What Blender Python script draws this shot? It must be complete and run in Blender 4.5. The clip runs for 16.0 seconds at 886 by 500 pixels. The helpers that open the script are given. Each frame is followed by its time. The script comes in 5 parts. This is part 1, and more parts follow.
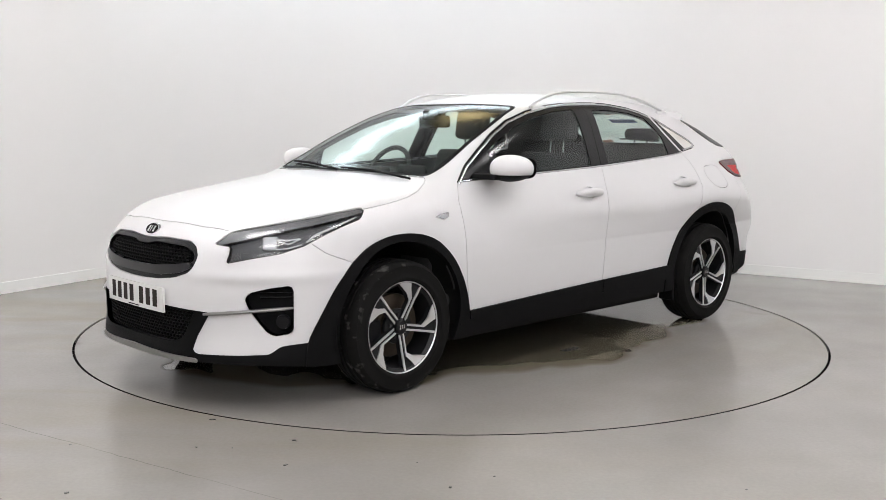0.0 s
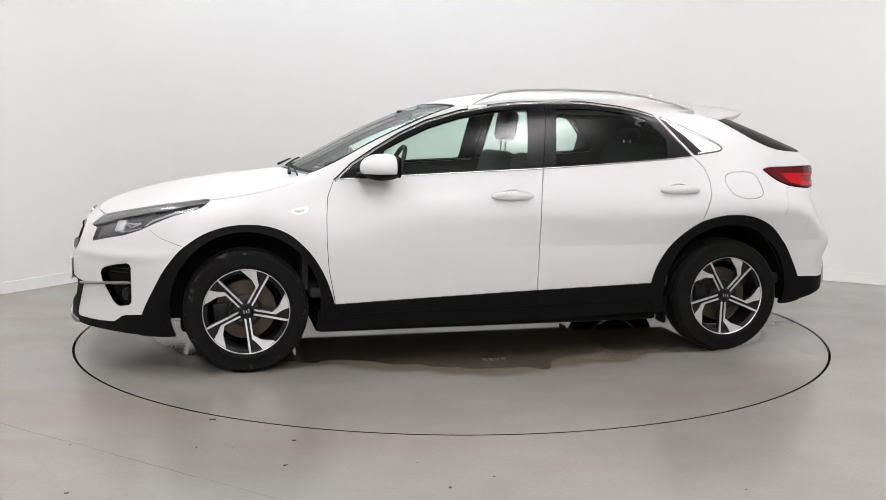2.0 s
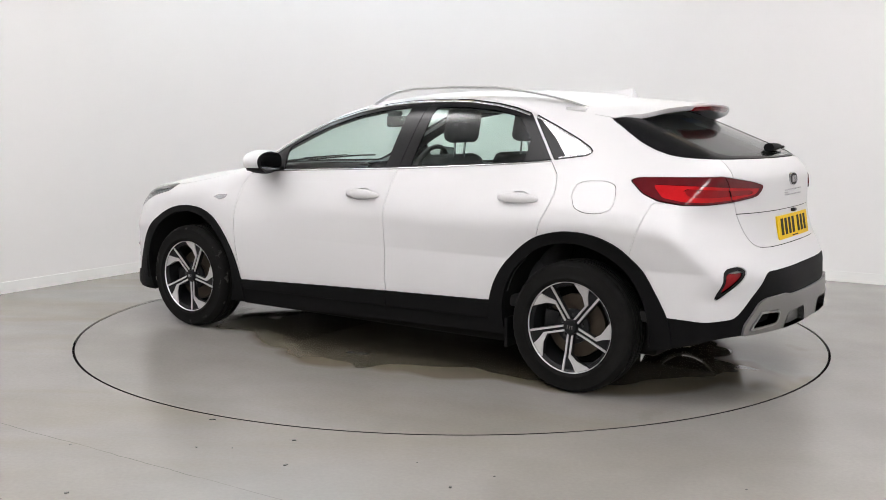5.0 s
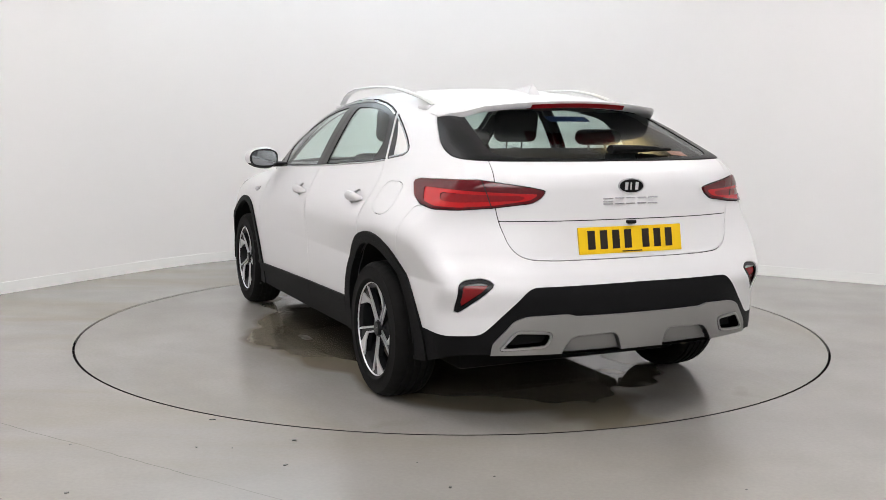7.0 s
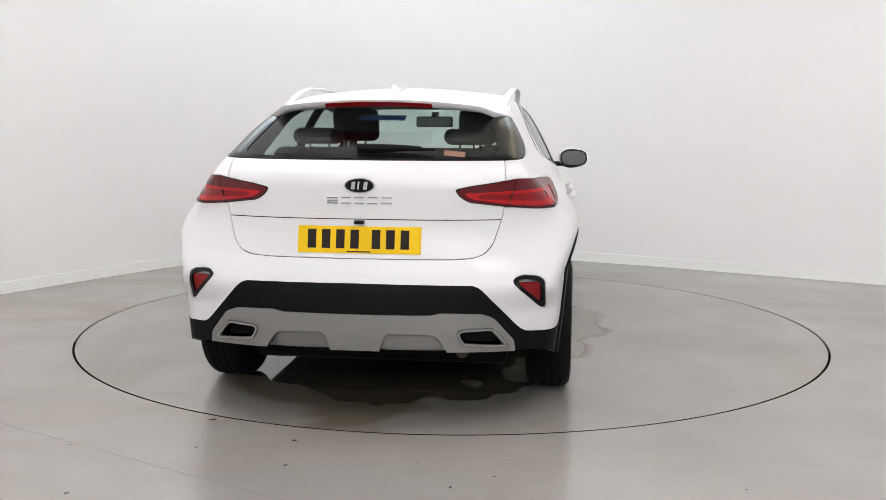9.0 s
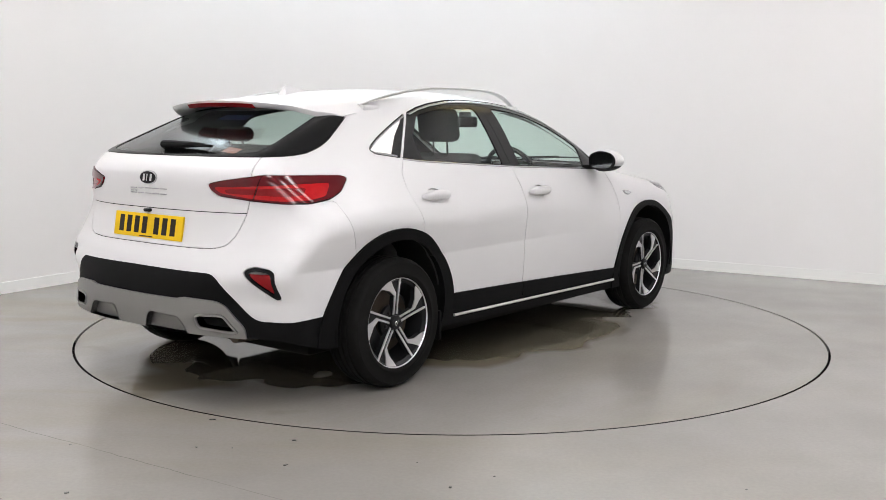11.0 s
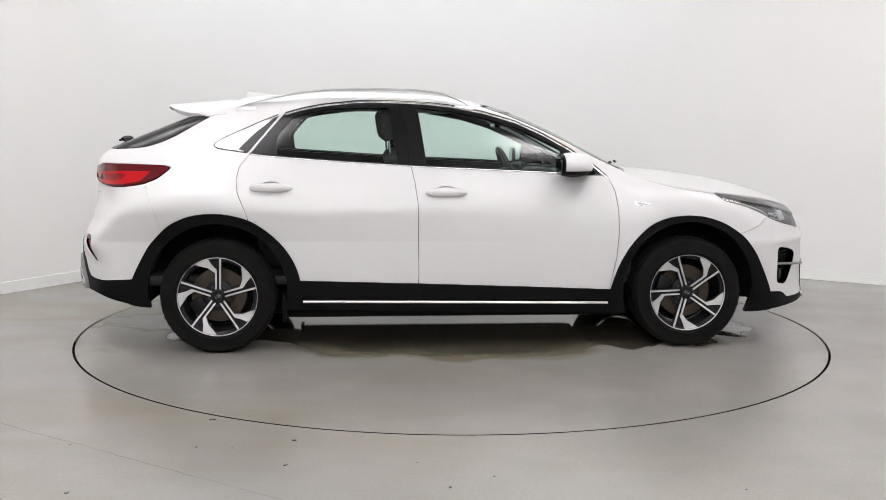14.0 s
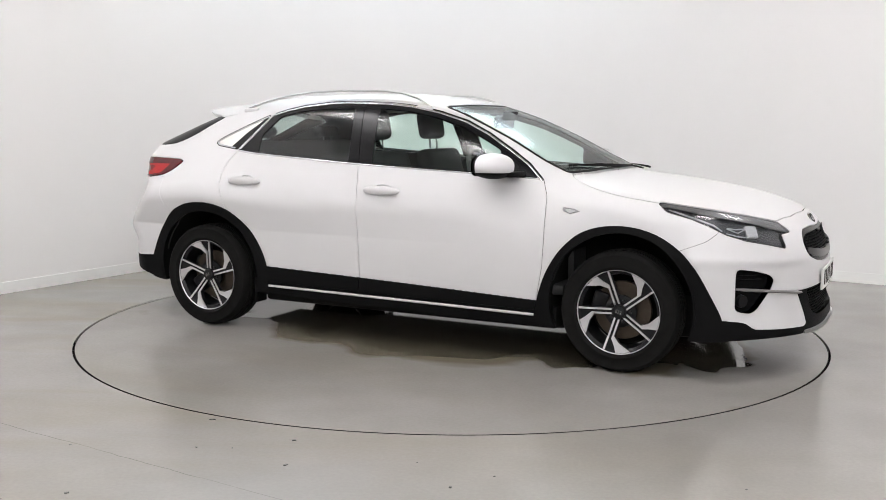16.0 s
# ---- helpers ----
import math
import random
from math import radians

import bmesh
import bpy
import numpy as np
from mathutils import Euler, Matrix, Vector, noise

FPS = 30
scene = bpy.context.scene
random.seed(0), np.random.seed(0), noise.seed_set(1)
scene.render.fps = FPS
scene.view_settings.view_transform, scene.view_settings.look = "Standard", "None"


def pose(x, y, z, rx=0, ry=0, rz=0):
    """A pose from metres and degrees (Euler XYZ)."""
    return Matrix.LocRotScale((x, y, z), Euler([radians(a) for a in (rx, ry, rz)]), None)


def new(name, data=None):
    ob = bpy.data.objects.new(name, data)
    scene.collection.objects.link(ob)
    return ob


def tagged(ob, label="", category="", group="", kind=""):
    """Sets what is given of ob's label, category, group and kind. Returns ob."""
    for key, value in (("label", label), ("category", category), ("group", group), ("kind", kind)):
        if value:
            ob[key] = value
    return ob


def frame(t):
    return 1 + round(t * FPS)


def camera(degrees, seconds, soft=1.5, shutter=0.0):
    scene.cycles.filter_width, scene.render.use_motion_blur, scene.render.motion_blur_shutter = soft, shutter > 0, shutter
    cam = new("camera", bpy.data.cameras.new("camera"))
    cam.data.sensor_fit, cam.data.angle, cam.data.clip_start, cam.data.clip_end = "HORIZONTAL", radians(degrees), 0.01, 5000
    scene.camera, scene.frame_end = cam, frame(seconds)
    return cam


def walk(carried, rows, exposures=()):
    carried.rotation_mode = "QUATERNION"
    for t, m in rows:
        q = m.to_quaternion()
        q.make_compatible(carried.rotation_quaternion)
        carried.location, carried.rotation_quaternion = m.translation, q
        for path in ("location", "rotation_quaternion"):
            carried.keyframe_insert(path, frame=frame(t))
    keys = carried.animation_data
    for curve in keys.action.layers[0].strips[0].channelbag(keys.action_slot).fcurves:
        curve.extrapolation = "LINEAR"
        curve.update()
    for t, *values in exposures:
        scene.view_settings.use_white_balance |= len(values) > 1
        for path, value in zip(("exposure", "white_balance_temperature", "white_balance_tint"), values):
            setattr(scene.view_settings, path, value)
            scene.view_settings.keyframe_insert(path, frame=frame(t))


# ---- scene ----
cam = camera(48.24, 16.0, soft=0.55)
EYE = pose(0, -6.187, 1.270, 90 - 7.296, -0.365, 0.518)
walk(cam, [(0.0, EYE), (16.0, EYE)])

# ---- light ----
world = bpy.data.worlds.new("world")
scene.world = world
world.use_nodes = True
world.node_tree.nodes["Background"].inputs[0].default_value = (0.9, 0.95, 1.0, 1)
world.node_tree.nodes["Background"].inputs[1].default_value = 0.05
scene.view_settings.exposure = 0.55


# ---- materials ----
def material(name, colour, rough=0.5, metal=0.0, coat=0.0, vary=0.0, scale=8.0, bump=0.0, bump_scale=60.0, rough_vary=0.0, ior=1.5, spec=0.5, coat_rough=0.03):
    m = bpy.data.materials.new(name)
    m.use_nodes = True
    nt = m.node_tree
    b = nt.nodes["Principled BSDF"]
    b.inputs["Base Color"].default_value = (*colour, 1)
    b.inputs["Roughness"].default_value = rough
    b.inputs["Metallic"].default_value = metal
    b.inputs["IOR"].default_value = ior
    b.inputs["Specular IOR Level"].default_value = spec
    b.inputs["Coat Weight"].default_value = coat
    b.inputs["Coat Roughness"].default_value = coat_rough
    co = nt.nodes.new("ShaderNodeTexCoord")
    if vary or rough_vary:
        n1 = nt.nodes.new("ShaderNodeTexNoise")
        n1.inputs["Scale"].default_value, n1.inputs["Detail"].default_value = scale, 6
        nt.links.new(co.outputs["Object"], n1.inputs["Vector"])
        if vary:
            mix = nt.nodes.new("ShaderNodeMix")
            mix.data_type = "RGBA"
            mix.inputs["A"].default_value = (*[c * (1 - vary) for c in colour], 1)
            mix.inputs["B"].default_value = (*[min(1, c * (1 + vary)) for c in colour], 1)
            nt.links.new(n1.outputs["Fac"], mix.inputs["Factor"])
            nt.links.new(mix.outputs["Result"], b.inputs["Base Color"])
        if rough_vary:
            mr = nt.nodes.new("ShaderNodeMapRange")
            mr.inputs["From Min"].default_value, mr.inputs["From Max"].default_value = 0.3, 0.7
            mr.inputs["To Min"].default_value, mr.inputs["To Max"].default_value = max(0.02, rough - rough_vary), rough + rough_vary
            nt.links.new(n1.outputs["Fac"], mr.inputs["Value"])
            nt.links.new(mr.outputs["Result"], b.inputs["Roughness"])
    if bump:
        n2 = nt.nodes.new("ShaderNodeTexNoise")
        n2.inputs["Scale"].default_value, n2.inputs["Detail"].default_value = bump_scale, 4
        nt.links.new(co.outputs["Object"], n2.inputs["Vector"])
        bp = nt.nodes.new("ShaderNodeBump")
        bp.inputs["Strength"].default_value, bp.inputs["Distance"].default_value = bump, 0.002
        nt.links.new(n2.outputs["Fac"], bp.inputs["Height"])
        nt.links.new(bp.outputs["Normal"], b.inputs["Normal"])
    return m


def glass_material(name, tint, rough=0.12, low=0.045, high=0.95):
    """Thin car glass: see-through with the mirror gloss of a pane."""
    m = bpy.data.materials.new(name)
    m.use_nodes = True
    nt = m.node_tree
    nt.nodes.remove(nt.nodes["Principled BSDF"])
    tr = nt.nodes.new("ShaderNodeBsdfTransparent")
    tr.inputs[0].default_value = (*tint, 1)
    gl = nt.nodes.new("ShaderNodeBsdfGlossy")
    gl.inputs["Roughness"].default_value = rough
    lw = nt.nodes.new("ShaderNodeLayerWeight")
    lw.inputs[0].default_value = 0.5
    pw = nt.nodes.new("ShaderNodeMath")
    pw.operation = "POWER"
    pw.inputs[1].default_value = 4.5
    nt.links.new(lw.outputs["Facing"], pw.inputs[0])
    fr = nt.nodes.new("ShaderNodeMapRange")
    fr.inputs["To Min"].default_value, fr.inputs["To Max"].default_value = low, high
    nt.links.new(pw.outputs[0], fr.inputs["Value"])
    mx = nt.nodes.new("ShaderNodeMixShader")
    nt.links.new(fr.outputs["Result"], mx.inputs[0])
    nt.links.new(tr.outputs[0], mx.inputs[1])
    nt.links.new(gl.outputs[0], mx.inputs[2])
    nt.links.new(mx.outputs[0], nt.nodes["Material Output"].inputs[0])
    return m


def glow(name, colour, strength):
    """A panel's glow: brightest in its middle, falling off to its edge."""
    m = bpy.data.materials.new(name)
    m.use_nodes = True
    nt = m.node_tree
    nt.nodes.remove(nt.nodes["Principled BSDF"])
    e = nt.nodes.new("ShaderNodeEmission")
    e.inputs[0].default_value = (*colour, 1)
    co = nt.nodes.new("ShaderNodeTexCoord")
    mp = nt.nodes.new("ShaderNodeMapping")
    mp.inputs["Location"].default_value = (-1, -1, 0)
    mp.inputs["Scale"].default_value = (2, 2, 0)
    gr = nt.nodes.new("ShaderNodeTexGradient")
    gr.gradient_type = "SPHERICAL"
    mr = nt.nodes.new("ShaderNodeMapRange")
    mr.interpolation_type = "SMOOTHSTEP"
    mr.inputs["From Max"].default_value = 0.95
    mr.inputs["To Min"].default_value, mr.inputs["To Max"].default_value = strength * 0.02, strength
    nt.links.new(co.outputs["Generated"], mp.inputs["Vector"])
    nt.links.new(mp.outputs[0], gr.inputs[0])
    nt.links.new(gr.outputs["Fac"], mr.inputs["Value"])
    nt.links.new(mr.outputs["Result"], e.inputs[1])
    nt.links.new(e.outputs[0], nt.nodes["Material Output"].inputs[0])
    return m


PAINT = material("white_paint", (0.61, 0.605, 0.615), 0.40, coat=0.24, coat_rough=0.12, vary=0.012, scale=3)
BLACK_PLASTIC = material("black_plastic", (0.0032, 0.0032, 0.0036), 0.62, vary=0.35, scale=14, bump=0.25, bump_scale=500, spec=0.11)
GLOSS_BLACK = material("gloss_black", (0.005, 0.005, 0.006), 0.25, vary=0.1, scale=20, spec=0.22)
SEAM = material("seam_black", (0.012, 0.012, 0.013), 0.8, vary=0.2, spec=0.2)
CHROME = material("chrome", (0.52, 0.53, 0.54), 0.2, metal=1.0, vary=0.03)
SILVER = material("silver_plastic", (0.235, 0.231, 0.226), 0.38, metal=0.6, vary=0.06, scale=6, bump=0.08, bump_scale=400)
RAIL = material("anodised_rail", (0.74, 0.74, 0.745), 0.45, metal=1.0, vary=0.03)
RUBBER = material("tyre_rubber", (0.006, 0.0058, 0.0056), 0.8, spec=0.12, vary=0.45, scale=18, bump=0.3, bump_scale=220)


def scuffed(name):
    """Tyre rubber with pale scrapes round the outer sidewall."""
    m = material(name, (0.006, 0.0058, 0.0056), 0.8, bump=0.3, bump_scale=220, spec=0.12)
    nt = m.node_tree
    b = nt.nodes["Principled BSDF"]
    co = nt.nodes["Texture Coordinate"]
    mp = nt.nodes.new("ShaderNodeMapping")
    mp.inputs["Scale"].default_value = (1, 0, 1)
    ln = nt.nodes.new("ShaderNodeVectorMath")
    ln.operation = "LENGTH"
    nt.links.new(co.outputs["Object"], mp.inputs["Vector"])
    nt.links.new(mp.outputs[0], ln.inputs[0])
    ring = nt.nodes.new("ShaderNodeMapRange")
    for k, v in zip(("From Min", "From Max", "To Min", "To Max"), (0.268, 0.292, 0.0, 1.0)):
        ring.inputs[k].default_value = v
    nt.links.new(ln.outputs["Value"], ring.inputs["Value"])
    n = nt.nodes.new("ShaderNodeTexNoise")
    n.inputs["Scale"].default_value, n.inputs["Detail"].default_value = 22, 10
    nt.links.new(co.outputs["Object"], n.inputs["Vector"])
    th = nt.nodes.new("ShaderNodeMapRange")
    for k, v in zip(("From Min", "From Max", "To Min", "To Max"), (0.60, 0.74, 0.0, 0.35)):
        th.inputs[k].default_value = v
    nt.links.new(n.outputs["Fac"], th.inputs["Value"])
    mu = nt.nodes.new("ShaderNodeMath")
    mu.operation = "MULTIPLY"
    nt.links.new(ring.outputs["Result"], mu.inputs[0])
    nt.links.new(th.outputs["Result"], mu.inputs[1])
    mix = nt.nodes.new("ShaderNodeMix")
    mix.data_type = "RGBA"
    mix.inputs["A"].default_value, mix.inputs["B"].default_value = (0.006, 0.0058, 0.0056, 1), (0.16, 0.155, 0.15, 1)
    nt.links.new(mu.outputs[0], mix.inputs["Factor"])
    nt.links.new(mix.outputs["Result"], b.inputs["Base Color"])
    return m


RUBBER_SCUFFED = scuffed("scuffed_rubber")
RIM_DARK = material("rim_grey", (0.009, 0.009, 0.010), 0.32, vary=0.2, spec=0.18)
RIM_CUT = material("machined_alloy", (0.66, 0.66, 0.67), 0.44, metal=1.0, vary=0.05, scale=30)
DISC = material("brake_disc", (0.075, 0.060, 0.047), 0.55, metal=0.8, vary=0.25, scale=25)
CABIN = material("cabin_dark", (0.022, 0.022, 0.023), 0.7, vary=0.2, scale=30, bump=0.2, bump_scale=300)
SEAT = material("seat_cloth", (0.026, 0.026, 0.028), 0.85, vary=0.3, scale=60, bump=0.4, bump_scale=700)
HEADLINER = material("headliner", (0.45, 0.43, 0.40), 0.9, vary=0.08)
GLASS = glass_material("side_glass", (0.82, 0.94, 0.895))
SCREEN_GLASS = glass_material("windscreen_glass", (0.82, 0.94, 0.90), low=0.06, high=0.60)
PRIVACY = glass_material("rear_glass", (0.66, 0.74, 0.71))
UNDER = material("underbody", (0.006, 0.006, 0.006), 0.8, vary=0.3, spec=0.15)


# ---- room ----
def obj(name, V, F, mat, parent=None, label="", smooth=False, normals=None):
    me = bpy.data.meshes.new(name)
    me.from_pydata([tuple(map(float, v)) for v in V], [], [tuple(map(int, f)) for f in F])
    me.materials.append(mat)
    if me.validate():
        normals = None
        smooth = True
    if smooth or normals is not None:
        me.polygons.foreach_set("use_smooth", [True] * len(me.polygons))
    me.update()
    if normals is not None:
        me.normals_split_custom_set_from_vertices([tuple(map(float, n)) for n in normals])
    ob = new(name, me)
    if parent is not None:
        ob.parent = parent
    if label:
        ob["label"] = label
    return ob


def part(name, bm, mat, parent, label="", smooth=True, angle=35):
    """One mesh object out of a bmesh, under a thing or a part."""
    bmesh.ops.recalc_face_normals(bm, faces=bm.faces[:])
    me = bpy.data.meshes.new(name)
    bm.to_mesh(me)
    bm.free()
    me.materials.append(mat)
    if smooth:
        me.polygons.foreach_set("use_smooth", [True] * len(me.polygons))
        me.set_sharp_from_angle(angle=radians(angle))
    ob = new(name, me)
    if parent is not None:
        ob.parent = parent
    if label:
        ob["label"] = label
    return ob


def box(bm, x0, x1, y0, y1, z0, z1, bevel=0.0, seg=2, m=None):
    r = bmesh.ops.create_cube(bm, size=1)
    for v in r["verts"]:
        v.co = Vector(((x0 + x1) / 2 + v.co.x * (x1 - x0), (y0 + y1) / 2 + v.co.y * (y1 - y0), (z0 + z1) / 2 + v.co.z * (z1 - z0)))
    vs = r["verts"]
    if bevel:
        es = {e for v in vs for e in v.link_edges}
        b = bmesh.ops.bevel(bm, geom=list(es), offset=bevel, segments=seg, affect="EDGES", profile=0.5)
        vs = list({v for f in b["faces"] for v in f.verts} | {v for v in vs if v.is_valid})
    if m is not None:
        bmesh.ops.transform(bm, matrix=m, verts=[v for v in vs if v.is_valid])
    return vs


def wall_line():
    """The bare wall's foot: two straight runs joined by a wide curved corner, and the rest of the studio behind the camera."""
    pts = [(-4.9, -9.5), (-4.9, -1.7), (-4.4, -0.82), (-3.33, 0.96), (-2.72, 2.02)]
    bez = [(-2.72, 2.02), (-1.45, 4.22), (0.35, 3.45), (1.75, 2.74)]
    for i in range(1, 24):
        t = i / 24
        a, b, c, d = (1 - t) ** 3, 3 * t * (1 - t) ** 2, 3 * t * t * (1 - t), t ** 3
        pts.append(tuple(a * bez[0][k] + b * bez[1][k] + c * bez[2][k] + d * bez[3][k] for k in (0, 1)))
    return pts + [(1.75, 2.74), (3.5, 1.72), (6.2, 0.15), (6.6, -0.4), (6.6, -9.5)]


CEIL = 5.2


def build_room():
    line = wall_line()

    def offset(pts, d):
        out = []
        for i, p in enumerate(pts):
            a, b = pts[max(i - 1, 0)], pts[min(i + 1, len(pts) - 1)]
            t = Vector((b[0] - a[0], b[1] - a[1])).normalized()
            out.append((p[0] + t.y * d, p[1] - t.x * d))
        return out

    def strip(pts_in, pts_out, z0, z1):
        n = len(pts_in)
        V = [(*p, z0) for p in pts_in] + [(*p, z1) for p in pts_in] + [(*p, z0) for p in pts_out] + [(*p, z1) for p in pts_out]
        F = []
        for i in range(n - 1):
            F += [(i, i + 1, n + i + 1, n + i), (2 * n + i, 3 * n + i, 3 * n + i + 1, 2 * n + i + 1),
                  (n + i, n + i + 1, 3 * n + i + 1, 3 * n + i), (i, 2 * n + i, 2 * n + i + 1, i + 1)]
        F += [(0, n, 3 * n, 2 * n), (n - 1, 3 * n - 1, 4 * n - 1, 2 * n - 1)]
        return V, F
    V, F = strip(line, offset(line, -0.15), -0.02, CEIL)
    wall = tagged(obj("wall_north", V, F, WALL, smooth=True), "smooth white studio wall with a wide curved corner", kind="structure")
    wall.data.set_sharp_from_angle(angle=radians(40))
    V, F = strip(offset(line, 0.012), offset(line, -0.002), 0.0, 0.085)
    sk = tagged(obj("baseboard", V, F, SKIRT, smooth=True), "white painted skirting board along the wall", kind="structure")
    sk.data.set_sharp_from_angle(angle=radians(40))
    obj_wall = strip([(6.75, -9.5), (-5.05, -9.5)], [(6.75, -9.65), (-5.05, -9.65)], -0.02, CEIL)
    tagged(obj("wall_south", *obj_wall, WALL), "plain white studio wall closing the room", kind="structure")
    # unseen ceiling, greyed so that the car's glass reflects it dark
    V, F = strip([(-5.2, -9.7), (-5.2, 5)], [(6.9, -9.7), (6.9, 5)], CEIL, CEIL + 0.1)
    tagged(obj("ceiling", V, F, CEILING), "plain grey studio ceiling, unseen, toned for dark reflections", kind="structure")
    # floor sheet with the round pit of the turntable
    n = 160
    V, F = [], []
    R = 2.2575
    for r in (R, R + 0.02, 2.6, 3.5, 6, 12):
        for i in range(n):
            a = 2 * math.pi * i / n
            V.append((r * math.cos(a), r * math.sin(a), 0))
    for k in range(5):
        for i in range(n):
            j = (i + 1) % n
            F.append((k * n + i, (k + 1) * n + i, (k + 1) * n + j, k * n + j))
    b = len(V)
    for i in range(n):
        a = 2 * math.pi * i / n
        V.append((R * math.cos(a), R * math.sin(a), -0.16))
    for i in range(n):
        F.append((i, (i + 1) % n, b + (i + 1) % n, b + i))
    F.append(tuple(range(b, b + n)))
    tagged(obj("floor", V, F, FLOOR), "pale grey polished concrete studio floor with faint stains", kind="structure")


def build_turntable():
    n, R = 180, 2.2475
    table = tagged(new("turntable"), "round grey concrete turntable flush with the floor, wet and painted with shade under the car", "turntable")
    bm = bmesh.new()
    bmesh.ops.create_cone(bm, cap_ends=True, segments=n, radius1=R - 0.004, radius2=R - 0.004, depth=0.150)
    for v in bm.verts:
        v.co.z -= 0.0755
    part("deck", bm, TABLE, table)
    bm = bmesh.new()
    prof = [(R - 0.004, -0.150), (R - 0.004, -0.0008), (R - 0.001, -0.0004), (R, -0.003), (R, -0.150)]
    rings = [[bm.verts.new((r * math.cos(2 * math.pi * i / n), r * math.sin(2 * math.pi * i / n), z)) for r, z in prof] for i in range(n)]
    for i in range(n):
        p, q = rings[i], rings[(i + 1) % n]
        for k in range(4):
            bm.faces.new((p[k], q[k], q[k + 1], p[k + 1]))
    part("edge_ring", bm, EDGE_STEEL, table, "thin black edge of the turntable", angle=60)
    # two rows of short dark scuffs
    for k in range(4):
        bm = bmesh.new()
        x0 = SCUFF[0] + 0.035 * k
        box(bm, x0, x0 + 0.022, SCUFF[1], SCUFF[1] + 0.05 + 0.006 * (k % 2), -0.004, 0.0012)
        part("scuff_mark", bm, SCUFF_MAT, table)
    return table


def build_grit():
    """Crumbs and chips of dirt that lie about the floor in front of the turntable."""
    rnd = random.Random(5)
    bm = bmesh.new()
    for i in range(46):
        x, y = rnd.uniform(-2.4, 2.6), rnd.uniform(-3.6, -1.2)
        if math.hypot(x, y) < 2.33:
            continue
        r = rnd.choice((0.002, 0.003, 0.003, 0.005))
        box(bm, -r * 1.6, r * 1.6, -r, r, 0.0, r * 0.6, m=pose(x, y, 0.0003, 0, 0, rnd.uniform(0, 180)))
    box(bm, -0.014, 0.014, -0.003, 0.003, 0.0, 0.003, m=pose(-1.02, -2.07, 0.0003, 0, 0, 6))
    return tagged(part("floor_grit", bm, SCUFF_MAT, None, smooth=False), "dark crumbs of dirt on the concrete floor", "dirt", kind="stuff")


SCUFF = (-0.08, 0.93)
EDGE_STEEL = material("edge_steel", (0.010, 0.009, 0.009), 0.9, vary=0.4, scale=12, spec=0.0)
SCUFF_MAT = material("scuff", (0.030, 0.029, 0.027), 0.5, vary=0.4, scale=60)
WALL = material("wall_paint", (0.81, 0.80, 0.80), 0.55, vary=0.02, scale=1.3, bump=0.05, bump_scale=120)
SKIRT = material("skirting_paint", (0.82, 0.82, 0.81), 0.4, vary=0.02)
CEILING = material("ceiling_paint", (0.42, 0.41, 0.40), 0.8, vary=0.02)


def plain_glow(name, colour, strength):
    m = glow(name, colour, strength)
    e = m.node_tree.nodes["Emission"]
    m.node_tree.links.remove(e.inputs[1].links[0])
    e.inputs[1].default_value = strength
    return m


